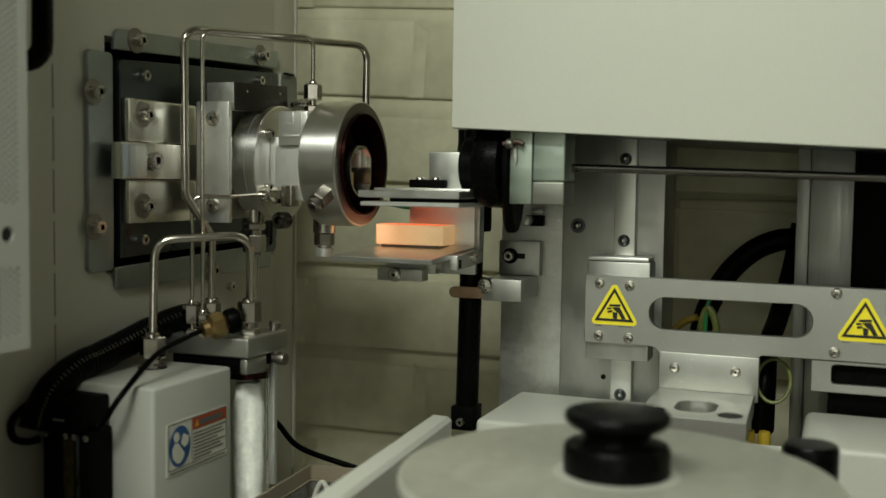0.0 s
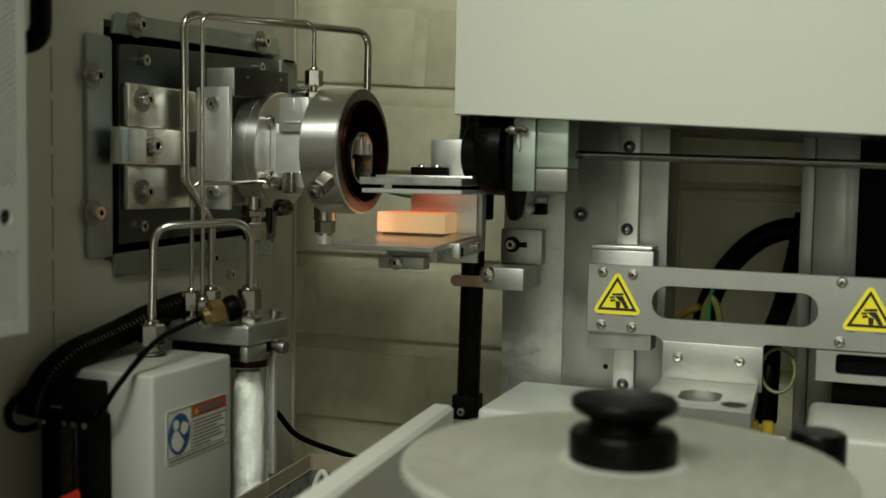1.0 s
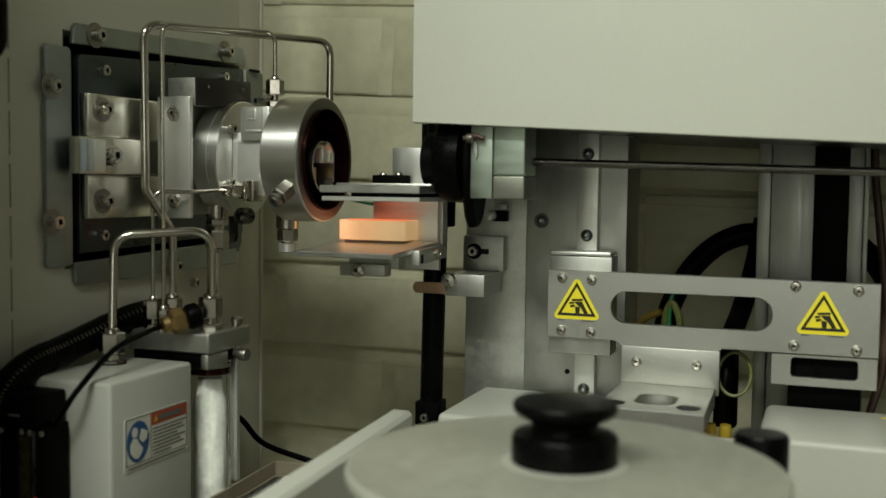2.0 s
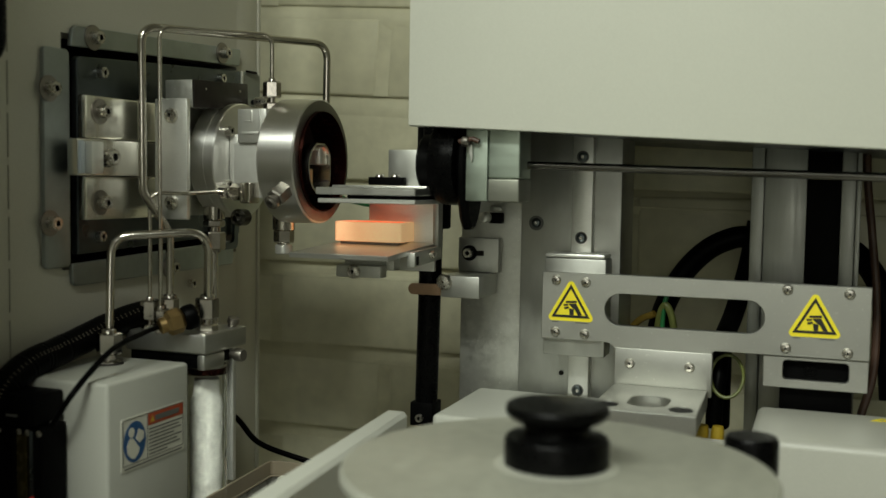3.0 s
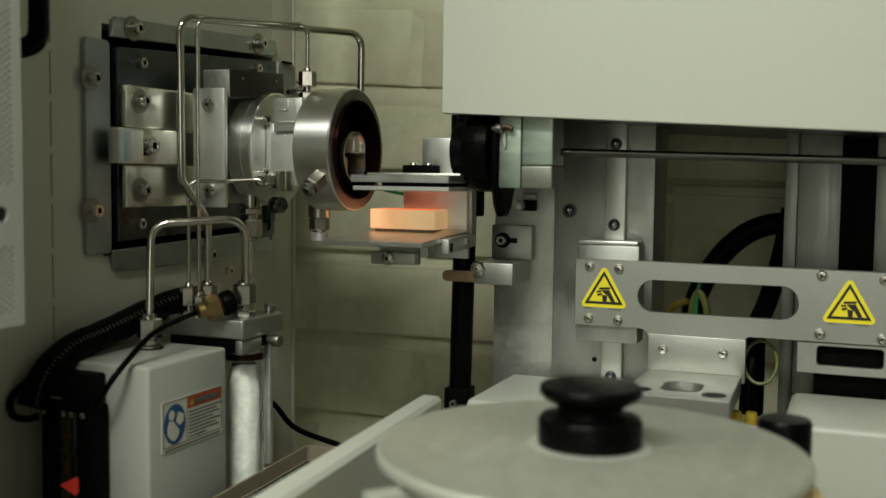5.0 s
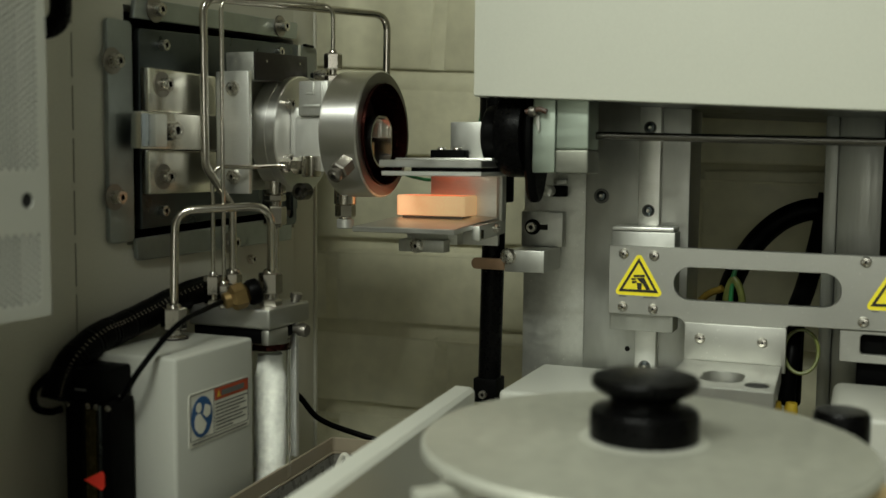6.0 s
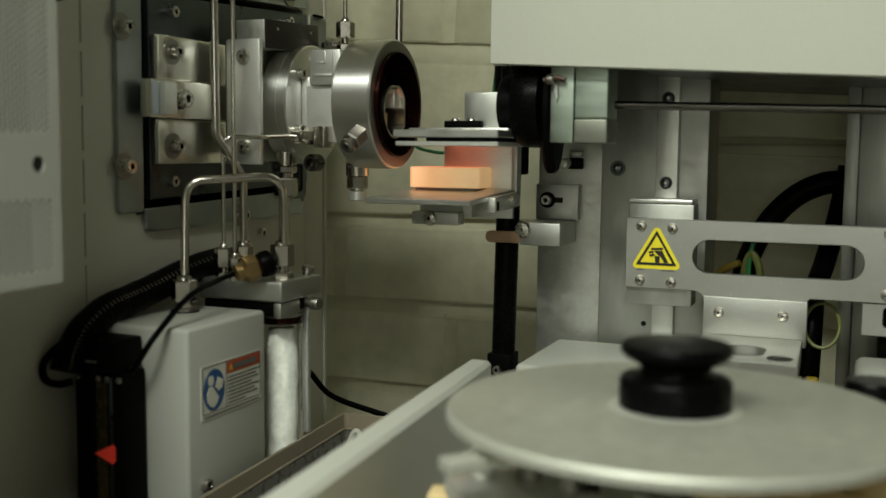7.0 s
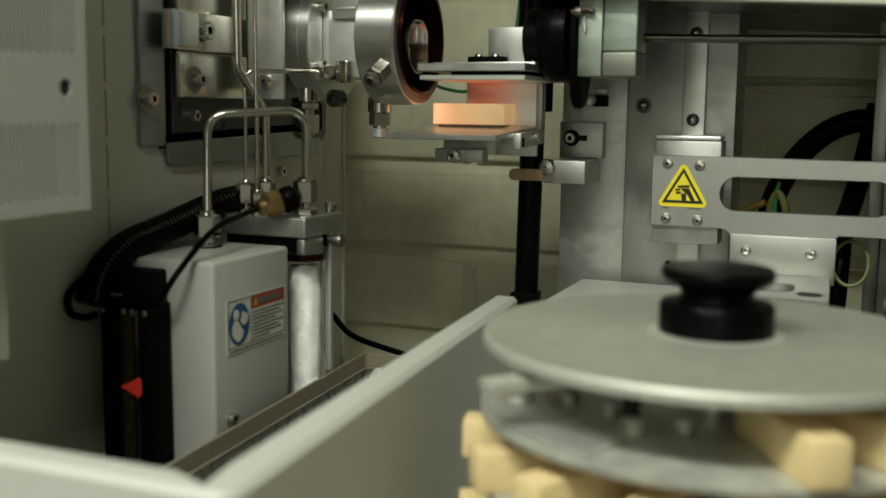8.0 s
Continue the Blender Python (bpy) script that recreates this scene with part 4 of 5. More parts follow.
    # added dark lift, set in so a thin shadow line shows below the boat
    part("shadow_lift", box(-0.331, -0.278, 0.8415, 0.867, 1.2625, 1.2651, 0.0005), GREY_PRINT, block, "added dark lift that leaves a thin shadow under the boat")
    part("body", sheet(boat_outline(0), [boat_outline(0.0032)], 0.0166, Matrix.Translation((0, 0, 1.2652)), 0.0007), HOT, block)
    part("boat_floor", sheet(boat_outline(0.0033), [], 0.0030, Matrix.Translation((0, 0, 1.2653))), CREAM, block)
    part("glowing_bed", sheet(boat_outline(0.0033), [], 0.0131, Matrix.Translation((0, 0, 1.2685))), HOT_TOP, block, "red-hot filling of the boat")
    # the post
    p = thing("support_post", (-0.2655, 0.879, 1.106), "black round steel post beside the furnace", "post")
    part("shaft", rod((-0.2655, 0.879, 1.110), (-0.2605, 0.879, 1.38), 0.0098, 28, 0.001), BLACK_GLOSS, p)
    part("upper_sleeve", rod((-0.2645, 0.8885, 1.276), (-0.2640, 0.8885, 1.415), 0.0150, 32, 0.001), BLACK, p)
    part("foot_clamp", box(-0.2760, -0.2552, 0.868, 0.890, 1.106, 1.1265, 0.001), BLACK, p)
    screw(p, CAP5, (-0.2665, 0.868, 1.1135), (0, -1, 0))
    b = thing("post_bracket", (-0.23, 0.90, 1.24), "aluminium bracket with copper strip holding the post", "bracket")
    part("arm", box(-0.2485, -0.2145, 0.866, 0.916, 1.219, 1.2375, 0.001), ALU_GREY, b)
    part("upright", box(-0.2475, -0.2105, 0.9065, 0.9165, 1.2378, 1.268, 0.001), ALU_GREY, b)
    part("slot", box(-0.2375, -0.2238, 0.9058, 0.9069, 1.2522, 1.2568, 0.0004), SOCKET, b)
    part("dark_washer", lathe((-0.237, 0.9063, 1.2545), (0, -1, 0), [(0.0068, 0), (0.0068, 0.0010), (0.004, 0.0010)], 28), BLACK, b)
    screw(b, CAP6, (-0.237, 0.9055, 1.2545), (0, -1, 0))
    screw(b, CAP_WIDE, (-0.2455, 0.866, 1.232), (0, -1, 0))
    part("strip", sheet([(-0.2480, 1.2205), (-0.2480, 1.2300)] + [(-0.2725 + 0.0048 * math.cos(radians(a)), 1.2252 + 0.0048 * math.sin(radians(a))) for a in range(90, 271, 20)], [], 0.0018, facing_y(0.8632), 0.0003), COPPER, b, "copper-coloured spring strip")


# ---- the loading ram ----
def ram():
    r = thing("loading_ram", (-0.2, 0.8225, 1.335), "loading ram with black cam and aluminium bearing block", "machine")
    AY, AZ = 0.8225, 1.3305
    part("cam_hub", lathe((-0.2365, AY, AZ), (1, 0, 0), [(0.026, 0), (0.030, 0.0015), (0.0322, 0.006), (0.0325, 0.015), (0.0325, 0.0225)], 48), BLACK_GLOSS, r)
    part("rear_hub", rod((-0.2520, AY + 0.012, AZ), (-0.2368, AY + 0.012, AZ), 0.024, 32, 0.002), BLACK, r)
    lever = [(AY - 0.018, AZ + 0.030), (AY + 0.022, AZ + 0.030), (AY + 0.026, AZ), (AY + 0.022, AZ - 0.025), (AY + 0.012, AZ - 0.044), (AY + 0.004, AZ - 0.0515), (AY - 0.006, AZ - 0.0515), (AY - 0.013, AZ - 0.044), (AY - 0.021, AZ - 0.022), (AY - 0.023, AZ)]
    part("cam_lever", sheet(lever, [], 0.0085, facing_x(-0.2138), 0.0025), BLACK, r)
    part("end_plate", box(-0.2052, -0.1876, 0.7985, 0.850, 1.302, 1.372, 0.0012, 2), GREEN_ALU, r)
    part("bearing_block", box(-0.1873, -0.1622, 0.7985, 0.830, 1.3195, 1.372, 0.0015, 3), GREEN_ALU, r, "pale green anodised bearing block")
    part("bearing_shoe", box(-0.1873, -0.1622, 0.7980, 0.832, 1.3015, 1.3193, 0.0015, 3), SHOE, r, "duller lower half of the bearing block")
    part("bearing_foot", box(-0.2045, -0.1915, 0.851, 0.9165, 1.303, 1.330, 0.002), ALU_GREY, r)
    part("bent_pin", pipe([(-0.2090, 0.7935, 1.3470), (-0.1980, 0.7935, 1.3490), (-0.1930, 0.7935, 1.3470)], 0.0020, 0.003, 14), BROWN_WIRE, r, "short bent brown steel pin")
    part("catch_wedge", sheet([(-0.2035, 1.3450), (-0.1995, 1.3450), (-0.1988, 1.3350), (-0.2000, 1.3310)], [], 0.0012, facing_y(0.7965), 0.0003), ALU_GREY, r)
    part("knurled_nut", lathe((-0.2065, 0.7935, 1.3472), (1, 0, 0), [(0.0034, 0), (0.0038, 0.001), (0.0038, 0.0045), (0.003, 0.0055)], 20), HEAT_STEEL, r)
    part("catch", box(-0.2212, -0.2090, 0.908, 0.9165, 1.2808, 1.2902, 0.001), BLACK, r)
    part("catch_plate", box(-0.2205, -0.2092, 0.910, 0.9166, 1.2915, 1.2962, 0.0006), ALU_GREY, r)
    part("catch_pin", lathe((-0.2215, 0.908, 1.286), (-0.3, -1, 0), [(0.0044, 0), (0.0050, 0.004), (0.0046, 0.007), (0.0030, 0.0085), (0, 0.009)], 24), PALE_ALU, r)
    part("ram_rod", rod((-0.1760, AY, 1.3305), (0.32, AY, 1.3190), 0.0031, 20), ROD_STEEL, r, "thin polished steel ram rod")


def column():
    c = thing("lift_column", (-0.15, 0.94, 1.1), "aluminium lift column with linear rail and carriage", "column")
    part("side_plate", box(-0.249, -0.1938, 0.919, 0.975, 1.10, 1.42, 0.001), ALU_DULL, c, "speckled dull aluminium side plate")
    part("face_plate", box(-0.1935, -0.1065, 0.917, 0.975, 1.10, 1.42, 0.001), ALU_GREY, c)
    part("rail", box(-0.1465, -0.1290, 0.906, 0.9168, 1.10, 1.42, 0.0008), ALU, c, "bright linear guide rail")
    for z in (1.339, 1.271, 1.141):
        part("counterbore", lathe((-0.138, 0.9061, z), (0, -1, 0), [(0.0052, 0), (0.0052, 0.0003), (0.0034, 0.0003)], 24, close=False), GREY_PRINT, c)
        screw(c, DARK_BUTTON, (-0.138, 0.9062, z), (0, -1, 0))
    part("hole", rod((-0.155, 0.9165, 1.153), (-0.155, 0.9172, 1.153), 0.0022, 16), SOCKET, c)
    part("dark_washer", lathe((-0.180, 0.9170, 1.282), (0, -1, 0), [(0.0064, 0), (0.0064, 0.0010), (0.004, 0.0010)], 28), GREY_PRINT, c)
    screw(c, DARK_BUTTON, (-0.180, 0.9161, 1.282), (0, -1, 0))
    part("carriage", box(-0.1625, -0.111, 0.880, 0.9055, 1.1745, 1.2555, 0.0015), ALU_GREY, c)
    part("carriage_cap", box(-0.1615, -0.1120, 0.8785, 0.9050, 1.2557, 1.259, 0.001), ALU, c)


TRI = 0.0184


def gripper_plate():
    g = thing("gripper_plate", (-0.04, 0.88, 1.15), "aluminium carrier plate with crush-hazard stickers", "plate")
    x0, x1 = -0.163, 0.0895
    out = [(x0, 1.1885), (-0.112, 1.1885)] + [(-0.101 + 0.008 * (math.cos(a) - 1), 1.1805 + 0.008 * math.sin(a)) for a in (math.pi / 2 * (1 - k / 5) for k in range(6))]
    out += [(-0.101, 1.168), (-0.027, 1.168), (-0.027, 1.183), (-0.023, 1.1872), (x1, 1.1872), (x1, 1.2425), (x0, 1.2440)]
    slot = rounded(-0.1105, 0.0135, 1.2025, 1.2285, 0.0128, 8)
    part("plate", sheet(out, [slot], 0.008, facing_y(0.876), 0.0005), ALU_X, g)
    part("down_plate", box(-0.1010, -0.0245, 0.8752, 0.8838, 1.150, 1.1850, 0.0006), ALU_X, g)
    hole = rounded(-0.0785, -0.0490, 0.796, 0.836, 0.012, 6)
    h2 = [[(cx + 0.0085 * math.cos(k * math.pi / 8), 0.795 + 0.0100 * math.sin(k * math.pi / 8)) for k in range(16)] for cx in (-0.0375, -0.0914)]
    part("shelf", sheet([(-0.1010, 0.775), (-0.0245, 0.775), (-0.0270, 0.8750), (-0.1010, 0.8750)], [hole, *h2], 0.0135, Matrix.Translation((0, 0, 1.1423)), 0.0006), ALU_X, g, "drilled aluminium shelf")
    part("cup", lathe((-0.0638, 0.816, 1.1440), (0, 0, 1), [(0, 0), (0.0125, 0.0), (0.0138, 0.004)], 28, close=False), ALU, g)
    for h in h2:
        part("hole_plug", sheet(h, [], 0.0125, Matrix.Translation((0, 0, 1.1428)), 0.0006), BLACK, g, "black plastic hole plug")
    for x, z in ((-0.151, 1.2375), (-0.1265, 1.2365), (-0.151, 1.1945), (-0.1265, 1.194), (0.0297, 1.2385), (0.074, 1.2372), (0.0297, 1.1935), (0.074, 1.1925)):
        screw(g, BUTTON, (x, 0.876, z), (0, -1, 0))
    for x in (-0.089, -0.0418):
        screw(g, BUTTON, (x, 0.8752, 1.1730), (0, -1, 0))
    part("window_tab", sheet(rounded(0.0135, 0.0892, 1.1625, 1.1868, 0.0006, 1), [rounded(0.028, 0.0755, 1.169, 1.184, 0.003)], 0.006, facing_y(0.878), 0.0005), ALU_X, g)
    for cx, cz in ((-0.1385, 1.2165), (0.050, 1.2155)):
        def tri(s, r, y, thick):
            pts = []
            for k, (px, pz) in enumerate(((0, 1.12), (-1, -0.62), (1, -0.62))):
                px, pz = px * (s - r), pz * (s - r)
                a0 = (30, 150, 270)[k]
                for j in range(7):
                    a = radians(a0 + 120 * j / 6)
                    pts.append((cx + px + r * math.cos(a), cz + pz + r * math.sin(a)))
            return sheet(pts, [], thick, facing_y(y))
        st = part("warning_sticker", tri(TRI, 0.003, 0.8757, 0.0003), YELLOW, g, "yellow triangular crush-hazard sticker")
        inner = []
        for s in (0.0160, 0.0126):
            inner.append([(cx, cz + 1.12 * s), (cx - s, cz - 0.60 * s), (cx + s, cz - 0.60 * s)])
        part("border", sheet(inner[0], [inner[1]], 0.0002, facing_y(0.8753)), INK, st)
        shapes = [[(-0.0052, 0.0050), (0.0046, 0.0056), (0.0046, 0.0036), (-0.0052, 0.0032)], [(-0.0030, 0.0026), (0.0040, 0.0030), (0.0096, -0.0072), (0.0060, -0.0075), (0.0030, -0.0024), (0.0006, -0.0008)],
                  [(-0.0022, -0.0014), (0.0022, -0.0020), (0.0018, -0.0074), (-0.0016, -0.0074)], [(-0.0072, 0.0022), (-0.0032, 0.0024), (-0.0032, 0.0010), (-0.0072, 0.0006)], [(-0.0068, -0.0006), (-0.0026, 0.0002), (-0.0022, -0.0012), (-0.0062, -0.0024)]]
        part("crush_symbol", join(*[sheet([(cx + 0.0008 + a * 0.92, cz - 0.0006 + b * 0.92) for a, b in sh], [], 0.0002, facing_y(0.8753 - 0.0001 * i)) for i, sh in enumerate(shapes)]), INK, st)
        part("text_line", join(box(cx - 0.0155, cx - 0.010, 0.8753, 0.8756, cz - 0.0138, cz - 0.0131), box(cx + 0.004, cx + 0.0145, 0.8753, 0.8756, cz - 0.0138, cz - 0.0131)), GREY_PRINT, st)


def rear_frame():
    f = thing("rear_rail", (0.03, 0.96, 1.1), "aluminium extrusion rails with a black belt guard between", "rail")
    part("left_rail", join(box(-0.0042, 0.006, 0.950, 0.99, 1.08, 1.42, 0.0006), box(0.0062, 0.0398, 0.953, 0.99, 1.08, 1.42, 0.0006)), RAIL_ALU, f)
    part("belt_guard", box(0.040, 0.0660, 0.955, 0.985, 1.08, 1.42, 0.001), BLACK, f)
    part("right_rail", join(box(0.0662, 0.0775, 0.953, 0.99, 1.08, 1.42, 0.0006), box(0.0777, 0.0815, 0.950, 0.99, 1.08, 1.42, 0.0006)), RAIL_ALU, f)
    b = thing("drive_block", (0.055, 0.91, 1.13), "black plastic drive block behind the carrier plate", "block")
    part("body", box(0.026, 0.0785, 0.886, 0.945, 1.136, 1.2, 0.0015), BLACK, b)
    part("plug_screw", lathe((0.048, 0.886, 1.176), (0, -1, 0), [(0.0045, 0), (0.0042, 0.001), (0.002, 0.001), (0.0018, 0.0004), (0, 0.0004)], 20), BLACK_GLOSS, b)
    # cables behind
    c = thing("cable_loop", (-0.04, 1.0, 1.25), "thick smooth black cable arching behind the column", "cable")
    part("cable", sweep(spline([(-0.088, 0.985, 1.15), (-0.083, 0.99, 1.19), (-0.076, 0.997, 1.215), (-0.062, 1.0, 1.240), (-0.043, 1.0, 1.2595), (-0.024, 1.003, 1.2695), (-0.007, 1.005, 1.272), (0.03, 1.012, 1.272), (0.068, 1.012, 1.268), (0.094, 1.0, 1.245), (0.106, 0.99, 1.21), (0.112, 0.98, 1.14)], 40), 0.0098, 16), RUBBER, c)
    c = thing("rear_lead", (-0.01, 1.0, 1.2), "black cable running down behind the carrier plate", "cable")
    part("cable", sweep(spline([(-0.025, 0.965, 1.11), (-0.0235, 0.945, 1.15), (-0.022, 0.935, 1.185), (-0.0165, 0.97, 1.207), (-0.009, 1.0, 1.242), (-0.002, 1.005, 1.285)]), 0.0085, 16), RUBBER, c)
    c = thing("plug_lead", (-0.023, 0.9, 1.12), "black sensor lead with yellow plug caps and a cable tie", "cable")
    part("lead", sweep(spline([(-0.024, 0.898, 1.122), (-0.0235, 0.899, 1.145), (-0.0215, 0.905, 1.165), (-0.021, 0.92, 1.19)]), 0.0068, 14), RUBBER, c)
    for x in (-0.0325, -0.0205):
        part("yellow_cap", lathe((x, 0.888, 1.105), (0.05, 0, 1), [(0.0048, 0), (0.0052, 0.004), (0.0052, 0.016), (0.0042, 0.0205)], 18), YELLOW_CAP, c, "yellow plug cap")
    part("cable_tie", sweep([(-0.0140 + 0.0120 * math.cos(a) * 1.05, 0.889 + 0.004 * math.sin(a), 1.166 + 0.0165 * math.sin(a)) for a in (2 * math.pi * k / 32 for k in range(33))], 0.0014, 8), GREEN_YELLOW, c, "green and yellow wire loop")
    part("tie", box(-0.036, -0.006, 0.8805, 0.8815, 1.1125, 1.1165, 0.0003), WHITE_LABEL, c)
    c = thing("earth_wire", (-0.08, 0.97, 1.19), "green and yellow wires behind the slot", "cable")
    part("wire", sweep(spline([(-0.083, 0.98, 1.165), (-0.081, 0.972, 1.195), (-0.075, 0.968, 1.211), (-0.068, 0.968, 1.197), (-0.066, 0.975, 1.165)]), 0.0032, 10), GREEN_YELLOW, c)
    part("wire", sweep(spline([(-0.0775, 0.972, 1.165), (-0.0765, 0.968, 1.205), (-0.074, 0.97, 1.22)]), 0.002, 10), GREEN_WIRE, c)
    part("yellow_wire", sweep(spline([(-0.115, 0.985, 1.175), (-0.100, 0.98, 1.194), (-0.085, 0.975, 1.202)]), 0.0032, 10), YELLOW_WIRE, c)
    c = thing("brown_cable", (0.1, 0.97, 1.2), "brown cable hanging beside the rear rails", "cable")
    part("cable", sweep(spline([(0.084, 0.98, 1.40), (0.0862, 0.98, 1.33), (0.092, 0.98, 1.277), (0.0975, 0.975, 1.22), (0.0965, 0.965, 1.165), (0.088, 0.955, 1.13)]), 0.0034, 10), BROWN_WIRE, c)
    c = thing("green_wire", (-0.34, 0.94, 1.3), "thin green wire hanging behind the furnace", "cable")
    part("wire", sweep(spline([(-0.297, 0.95, 1.43), (-0.298, 0.95, 1.40), (-0.300, 0.95, 1.366), (-0.305, 0.95, 1.336), (-0.318, 0.95, 1.313), (-0.332, 0.95, 1.299), (-0.348, 0.95, 1.293), (-0.365, 0.95, 1.2945), (-0.379, 0.95, 1.299), (-0.40, 0.945, 1.315)]), 0.0016, 10), GREEN_WIRE, c)
    c = thing("floor_hose", (-0.41, 0.85, 1.08), "black hose running down behind the filter tube", "cable")
    part("hose", sweep(spline([(-0.458, 0.853, 1.110), (-0.437, 0.853, 1.099), (-0.414, 0.85, 1.081), (-0.374, 0.85, 1.071), (-0.33, 0.86, 1.06)]), 0.0026, 10), RUBBER, c)
    c = thing("rear_cable", (-0.235, 0.93, 1.15), "black cable behind the support post", "cable")
    part("cable", sweep(spline([(-0.262, 0.97, 1.105), (-0.252, 0.965, 1.125), (-0.245, 0.955, 1.155), (-0.243, 0.95, 1.18)]), 0.003, 10), RUBBER, c)


def cover():
    c = thing("upper_cover", (0.1, 0.87, 1.36), "pale green-grey painted sheet steel machine cover", "cover")
    x0, y0, z0, slope = -0.2475, 0.785, 1.3592, math.tan(radians(2.85))

    def sloped(*b):
        """A plate whose upright edges stay plumb while its long edges fall towards the right."""
        bm = box(*b)
        for v in bm.verts:
            v.co = Vector((x0 + v.co.x, y0 + v.co.y, z0 + v.co.z - v.co.x * slope))
        return bm
    part("front_skin", sloped(0, 0.46, 0, 0.002, 0, 0.5, 0.0008, 2), PAINT, c)
    part("bottom_lip", sloped(0.009, 0.46, 0.0022, 0.016, 0, 0.002, 0.0008), PAINT, c)
    # added dark pan that stops light bouncing about inside the cover
    part("light_block_pan", sloped(0.100, 0.46, 0.0165, 0.3055, 0.002, 0.004), ZINC_DARK, c, "added dark pan that keeps bounced light from under the cover")
    # left, back and top skins reach the wall unseen, shutting out ceiling light
    part("left_skin", sloped(0, 0.002, 0.0022, 0.31, 0.004, 0.5, 0.0006), PAINT, c)
    part("back_skin", sloped(0.0022, 0.46, 0.306, 0.308, 0.07, 0.5, 0.0006), PAINT, c)
    part("top_skin", sloped(0.0022, 0.46, 0.0022, 0.3055, 0.498, 0.5), PAINT, c)
    # added end wall out of view, blocks light from the right
    part("end_light_block", sloped(0.4602, 0.4622, 0, 0.31, -0.38, 0.5, 0.0006), PAINT, c)
    part("corner_tab", sloped(0.0002, 0.009, 0.0022, 0.012, -0.0006, 0.0016, 0.0004), PAINT, c)
    k = thing("cable_connector", (-0.252, 0.86, 1.44), "grey connector on a green wire beside the cover", "connector")
    part("body", box(-0.2575, -0.2535, 0.85, 0.856, 1.4365, 1.449, 0.0008), GREY_PRINT, k)
    part("clip", box(-0.2534, -0.2440, 0.8515, 0.8545, 1.4405, 1.4445, 0.0005), GREY_PRINT, k)
    part("wire", sweep(spline([(-0.2555, 0.853, 1.449), (-0.2565, 0.853, 1.458), (-0.2555, 0.853, 1.48)]), 0.0016, 8), GREEN_WIRE, k)


def troughs():
    e = thing("enclosure", (-0.2, 0.6, 0.95), "pale grey painted steel enclosure walls round the carousel", "enclosure", kind="structure")
    corner = [(-0.2120 + 0.0105 * math.cos(radians(a)), 0.3540 + 0.0105 * math.sin(radians(a))) for a in range(-90, 1, 15)]
    wall = [(-0.477, 0.3435), *corner, (-0.2310, 0.752), (-0.2485, 0.752), (-0.2225, 0.372), (-0.2195, 0.3545), (-0.2330, 0.3605), (-0.477, 0.3625)]
    part("bent_wall", sheet(wall, [], 0.216, Matrix.Translation((0, 0, 0.93)), 0.0028), BOX_PAINT, e)
    part("base", box(-0.477, 0.61, 0.34, 1.09, 0.90, 0.93), PANEL, e)
    part("pedestal", box(-0.477, 0.61, 0.36, 1.09, 0.0, 0.9), PANEL, e)
    b = thing("rear_cover_box", (-0.16, 0.85, 1.0), "white painted sheet metal box behind the carousel", "box")
    part("body", box(-0.2255, -0.106, 0.787, 0.905, 0.94, 1.137, 0.004, 3), BOX_PAINT, b)
    b = thing("side_cover_box", (0.1, 0.85, 1.0), "white painted sheet metal box with a small yellow sticker", "box")
    part("body", box(0.0105, 0.22, 0.769, 0.88, 0.94, 1.147, 0.006, 3), SHADED_BOX, b)
    part("sticker", sheet([(0.091, 0.855), (0.107, 0.855), (0.099, 0.866)], [[(0.0955, 0.857), (0.1025, 0.857), (0.099, 0.862)]], 0.0003, Matrix.Translation((0, 0, 1.1473))), YELLOW, b)
    t = thing("drip_tray", (-0.31, 0.65, 1.05), "beige plastic drip tray below the furnace", "tray")
    turn = Matrix.Translation((-0.3963, 0.8395, 0)) @ Matrix.Rotation(radians(3.9), 4, "Z")
    out, inn = rounded(0, 0.125, -0.420, 0, 0.006), rounded(0.0025, 0.1225, -0.4175, -0.0025, 0.004)
    low = rounded(0.0040, 0.1210, -0.4160, -0.0040, 0.004)
    part("rim", sheet(out, [inn], 0.0125, turn @ Matrix.Translation((0, 0, 1.0575)), 0.0006), BEIGE, t)
    part("ledge", sheet(inn, [low], 0.0020, turn @ Matrix.Translation((0, 0, 1.0560)), 0.0005), BEIGE, t)
    part("inner_wall", sheet(out, [low], 0.0575, turn @ Matrix.Translation((0, 0, 0.998))), TRAY_GREY, t, "dark grey inner wall of the tray")
    part("floor", sheet(low, [], 0.004, turn @ Matrix.Translation((0, 0, 1.018))), TRAY_GREY, t)
    part("drain_tube", sweep(spline([(-0.389, 0.828, 1.03), (-0.3835, 0.8275, 1.05), (-0.3775, 0.8275, 1.0588), (-0.3725, 0.828, 1.05), (-0.372, 0.829, 1.03)]), 0.0022, 10), WHITE_LABEL, t, "clear drain tube")


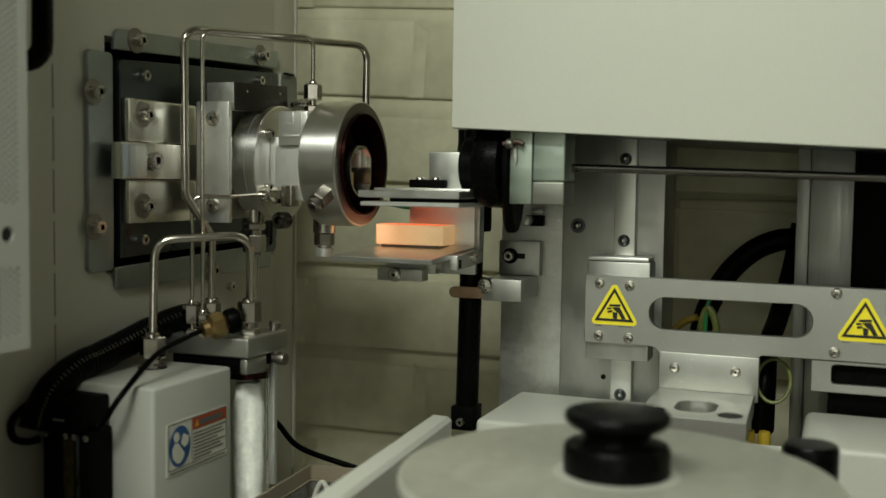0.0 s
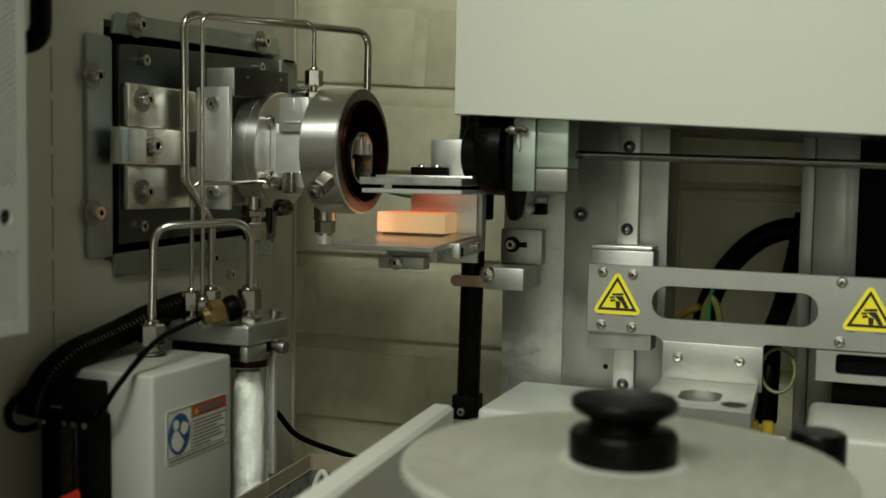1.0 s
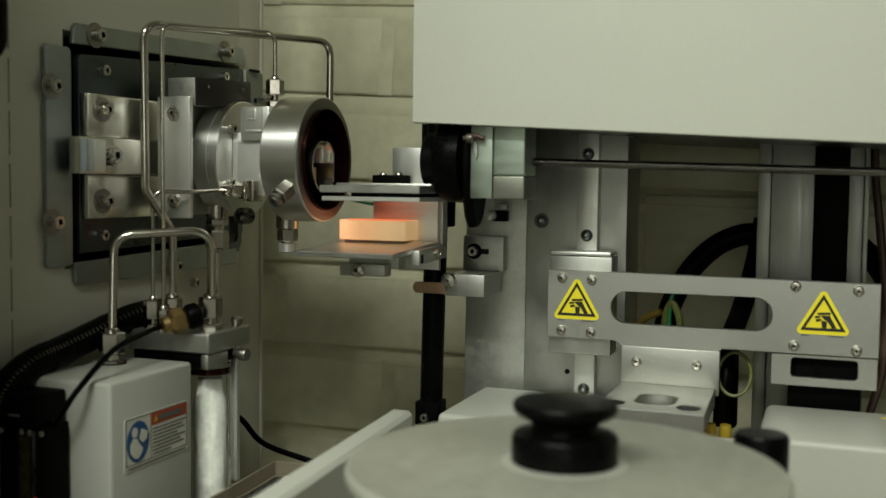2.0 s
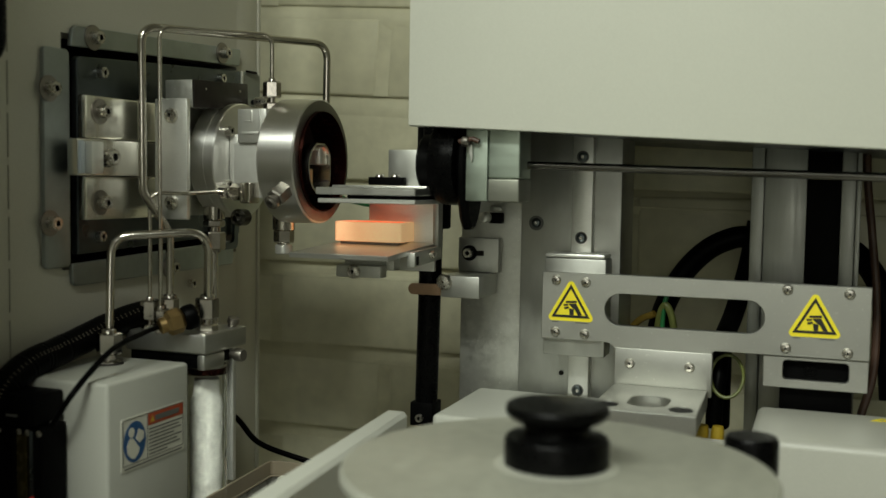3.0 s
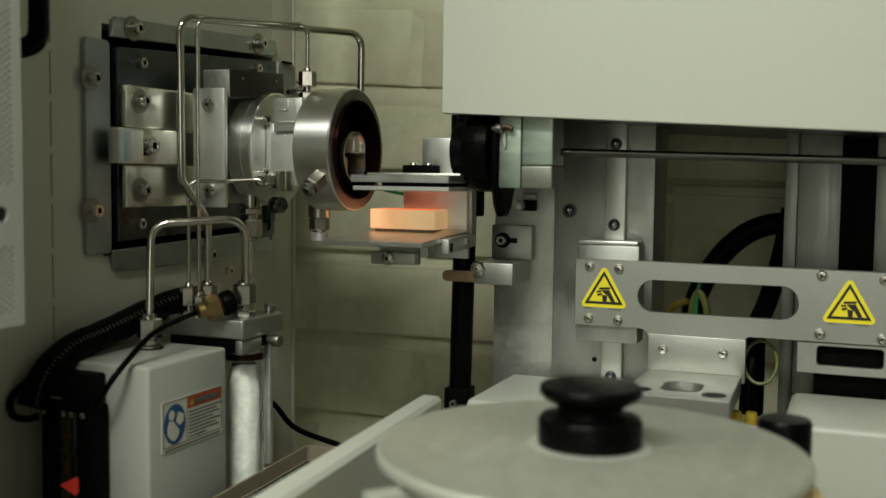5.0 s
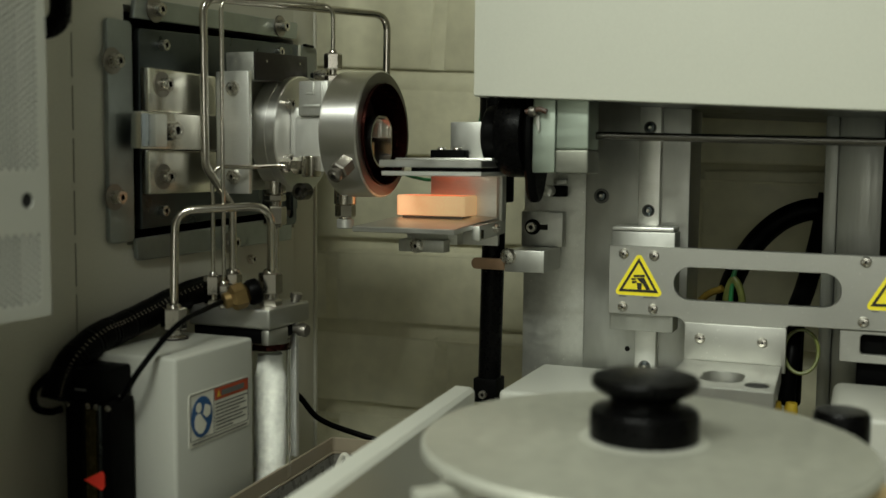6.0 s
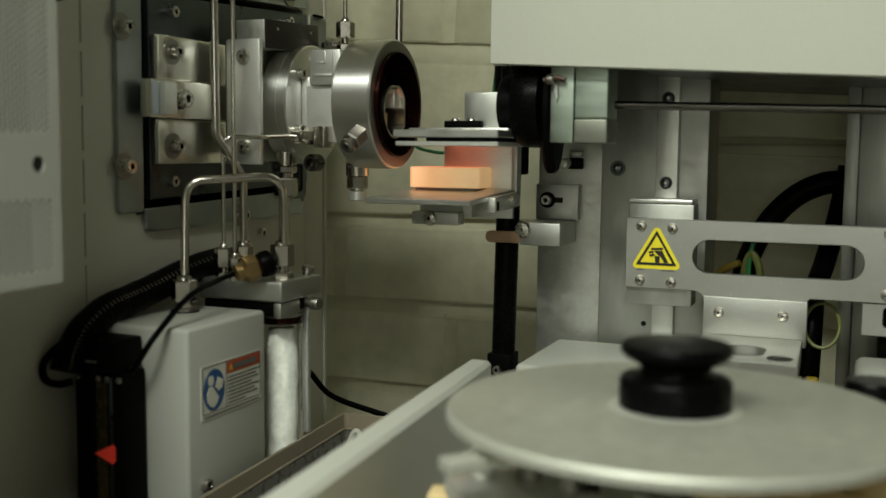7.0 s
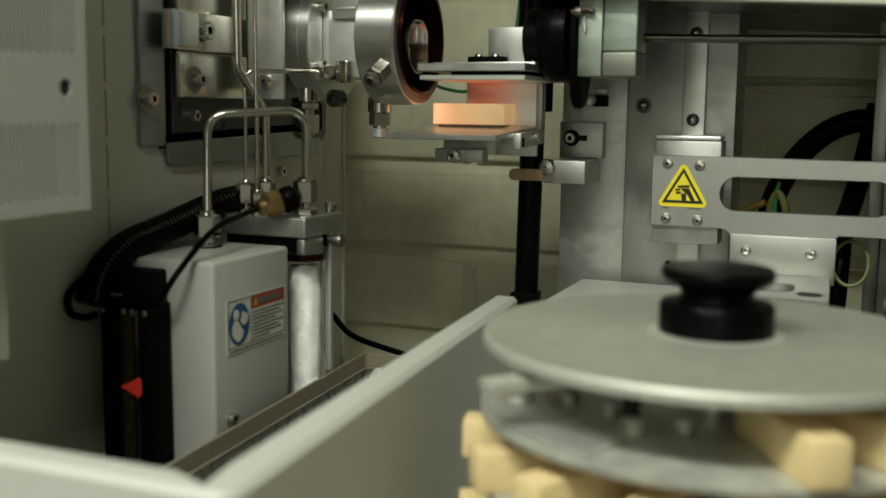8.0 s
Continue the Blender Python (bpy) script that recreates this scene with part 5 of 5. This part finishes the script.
def carousel():
    cx, cy = -0.0672, 0.543
    c = thing("sample_carousel", (cx, cy, 0.95), "round aluminium sample carousel with black centre knob", "carousel")
    up = (0, 0, 1)
    part("top_disc", lathe((cx, cy, 1.1715), up, [(0.104, 0), (0.1062, 0.0004), (0.1062, 0.0045), (0.1060, 0.0048), (0.033, 0.0048), (0.032, 0.0052), (0.0, 0.0052)], 128), DISC, c, "flat blasted aluminium disc")
    part("disc_rim", lathe((cx, cy, 1.1705), up, [(0.1064, 0), (0.1078, 0.0006), (0.1078, 0.0040), (0.1066, 0.0054), (0.1064, 0.0054)], 128), RIM, c, "turned rim in a lighter colour for the light it catches")
    k = part("knob", lathe((cx, cy, 1.1767), up, [(0.0252, 0), (0.0262, 0.001), (0.0262, 0.0125), (0.0250, 0.0145), (0.0215, 0.0150), (0.0172, 0.0160), (0.0165, 0.0175), (0.0165, 0.0195), (0.0182, 0.0212), (0.0238, 0.0240), (0.0257, 0.0262), (0.0258, 0.0290), (0.0248, 0.0304), (0.006, 0.0312), (0, 0.0312)], 72), BLACK_GLOSS, c, "black spool-shaped knob")
    part("base_ring", lathe((cx, cy, 1.1767), up, [(0.0264, 0), (0.0312, 0), (0.0305, 0.0003), (0.0264, 0.0005)], 64), RIM, c, "pale worn ring at the knob's foot")
    part("spindle", rod((cx, cy, 0.935), (cx, cy, 1.1715), 0.012, 24), ALU, c)
    for z, r in ((1.1375, 0.1075), (1.1060, 0.1085), (1.0740, 0.1085), (1.0420, 0.1085)):
        part("tier_plate", lathe((cx, cy, z), up, [(0.02, 0), (r, 0), (r + 0.001, 0.0008), (r + 0.001, 0.0034), (r, 0.004), (0.02, 0.004)], 96), TIER, c)
    arc = [radians(195 + 2 * k) for k in range(29)]
    part("segment_plate", sheet([(cx + 0.107 * math.cos(a), cy + 0.107 * math.sin(a)) for a in arc] + [(cx + 0.078 * math.cos(a), cy + 0.078 * math.sin(a)) for a in reversed(arc)], [], 0.0028, Matrix.Translation((0, 0, 1.1417)), 0.0004), ALU, c, "curved aluminium segment on the upper tier")
    for x, y, r in ((-0.149, 0.506, 0.0062), (-0.131, 0.520, 0.0062), (-0.108, 0.510, 0.0046), (-0.093, 0.4865, 0.0055), (-0.0725, 0.497, 0.0048)):
        part("pin", lathe((x, y, 1.1415), up, [(r, 0), (r, 0.0050), (r * 0.75, 0.0064), (0, 0.0068)], 18), TIER, c)
    tab = Matrix.Translation((cx + 0.108 * math.cos(radians(228)), cy + 0.108 * math.sin(radians(228)), 1.1635)) @ Matrix.Rotation(radians(228), 4, "Z")
    bm = box(-0.066, 0.0135, -0.0055, 0.0055, -0.0032, 0.0032, 0.0015, 2)
    bm.transform(tab)
    part("index_tab", bm, RIM, c, "bright aluminium index tab")
    part("tab_post", rod((cx + 0.046 * math.cos(radians(228)), cy + 0.046 * math.sin(radians(228)), 1.1415), (cx + 0.046 * math.cos(radians(228)), cy + 0.046 * math.sin(radians(228)), 1.1715), 0.004, 16), ROD_STEEL, c)
    me = finish("ceramic_bar", box(-0.034, 0.034, -0.0083, 0.0083, 0, 0.019, 0.0016, 2), CREAM)
    rng = random.Random(3)
    bars = [(a + rng.uniform(-2, 2), 1.1416) for a in (-36, -11, 13, 37, 61)]
    for i, z in enumerate((1.1101, 1.0781, 1.0461)):
        bars += [(24 * j + 9 * i + rng.uniform(-2, 2), z) for j in range(15)]
    bars.append((-60.0, 1.1416))
    first = None
    for a, z in bars:
        rr = (0.077 if z > 1.14 else 0.083) + rng.uniform(-0.002, 0.002)
        m = pose(cx + rr * math.cos(radians(a)), cy + rr * math.sin(radians(a)), z, 0, 0, a)
        if first is None:
            first = new("ceramic_bar", me)
            tagged(first, "cream rectangular ceramic bar resting on a carousel tier", "bar", "ceramic bars on the carousel")
            first.matrix_basis = m
        else:
            copy_thing(first, m)
    k2 = thing("thumb_knob", (0.0205, 0.64, 0.93), "small black plastic knob behind the carousel", "knob")
    part("cap", lathe((0.0205, 0.64, 1.156), up, [(0.0138, 0), (0.0148, 0.001), (0.0148, 0.0195), (0.0134, 0.0218), (0, 0.0222)], 40), BLACK_GLOSS, k2)
    part("stem", rod((0.0205, 0.64, 0.93), (0.0205, 0.64, 1.156), 0.006, 16), BLACK, k2)


side_panel()
furnace()
gas_lines()
valve_box()
flow_meter()
braided_hose()
manifold()
vent_panel()
sample_tray()
ram()
column()
gripper_plate()
rear_frame()
cover()
troughs()
carousel()
brick_wall()
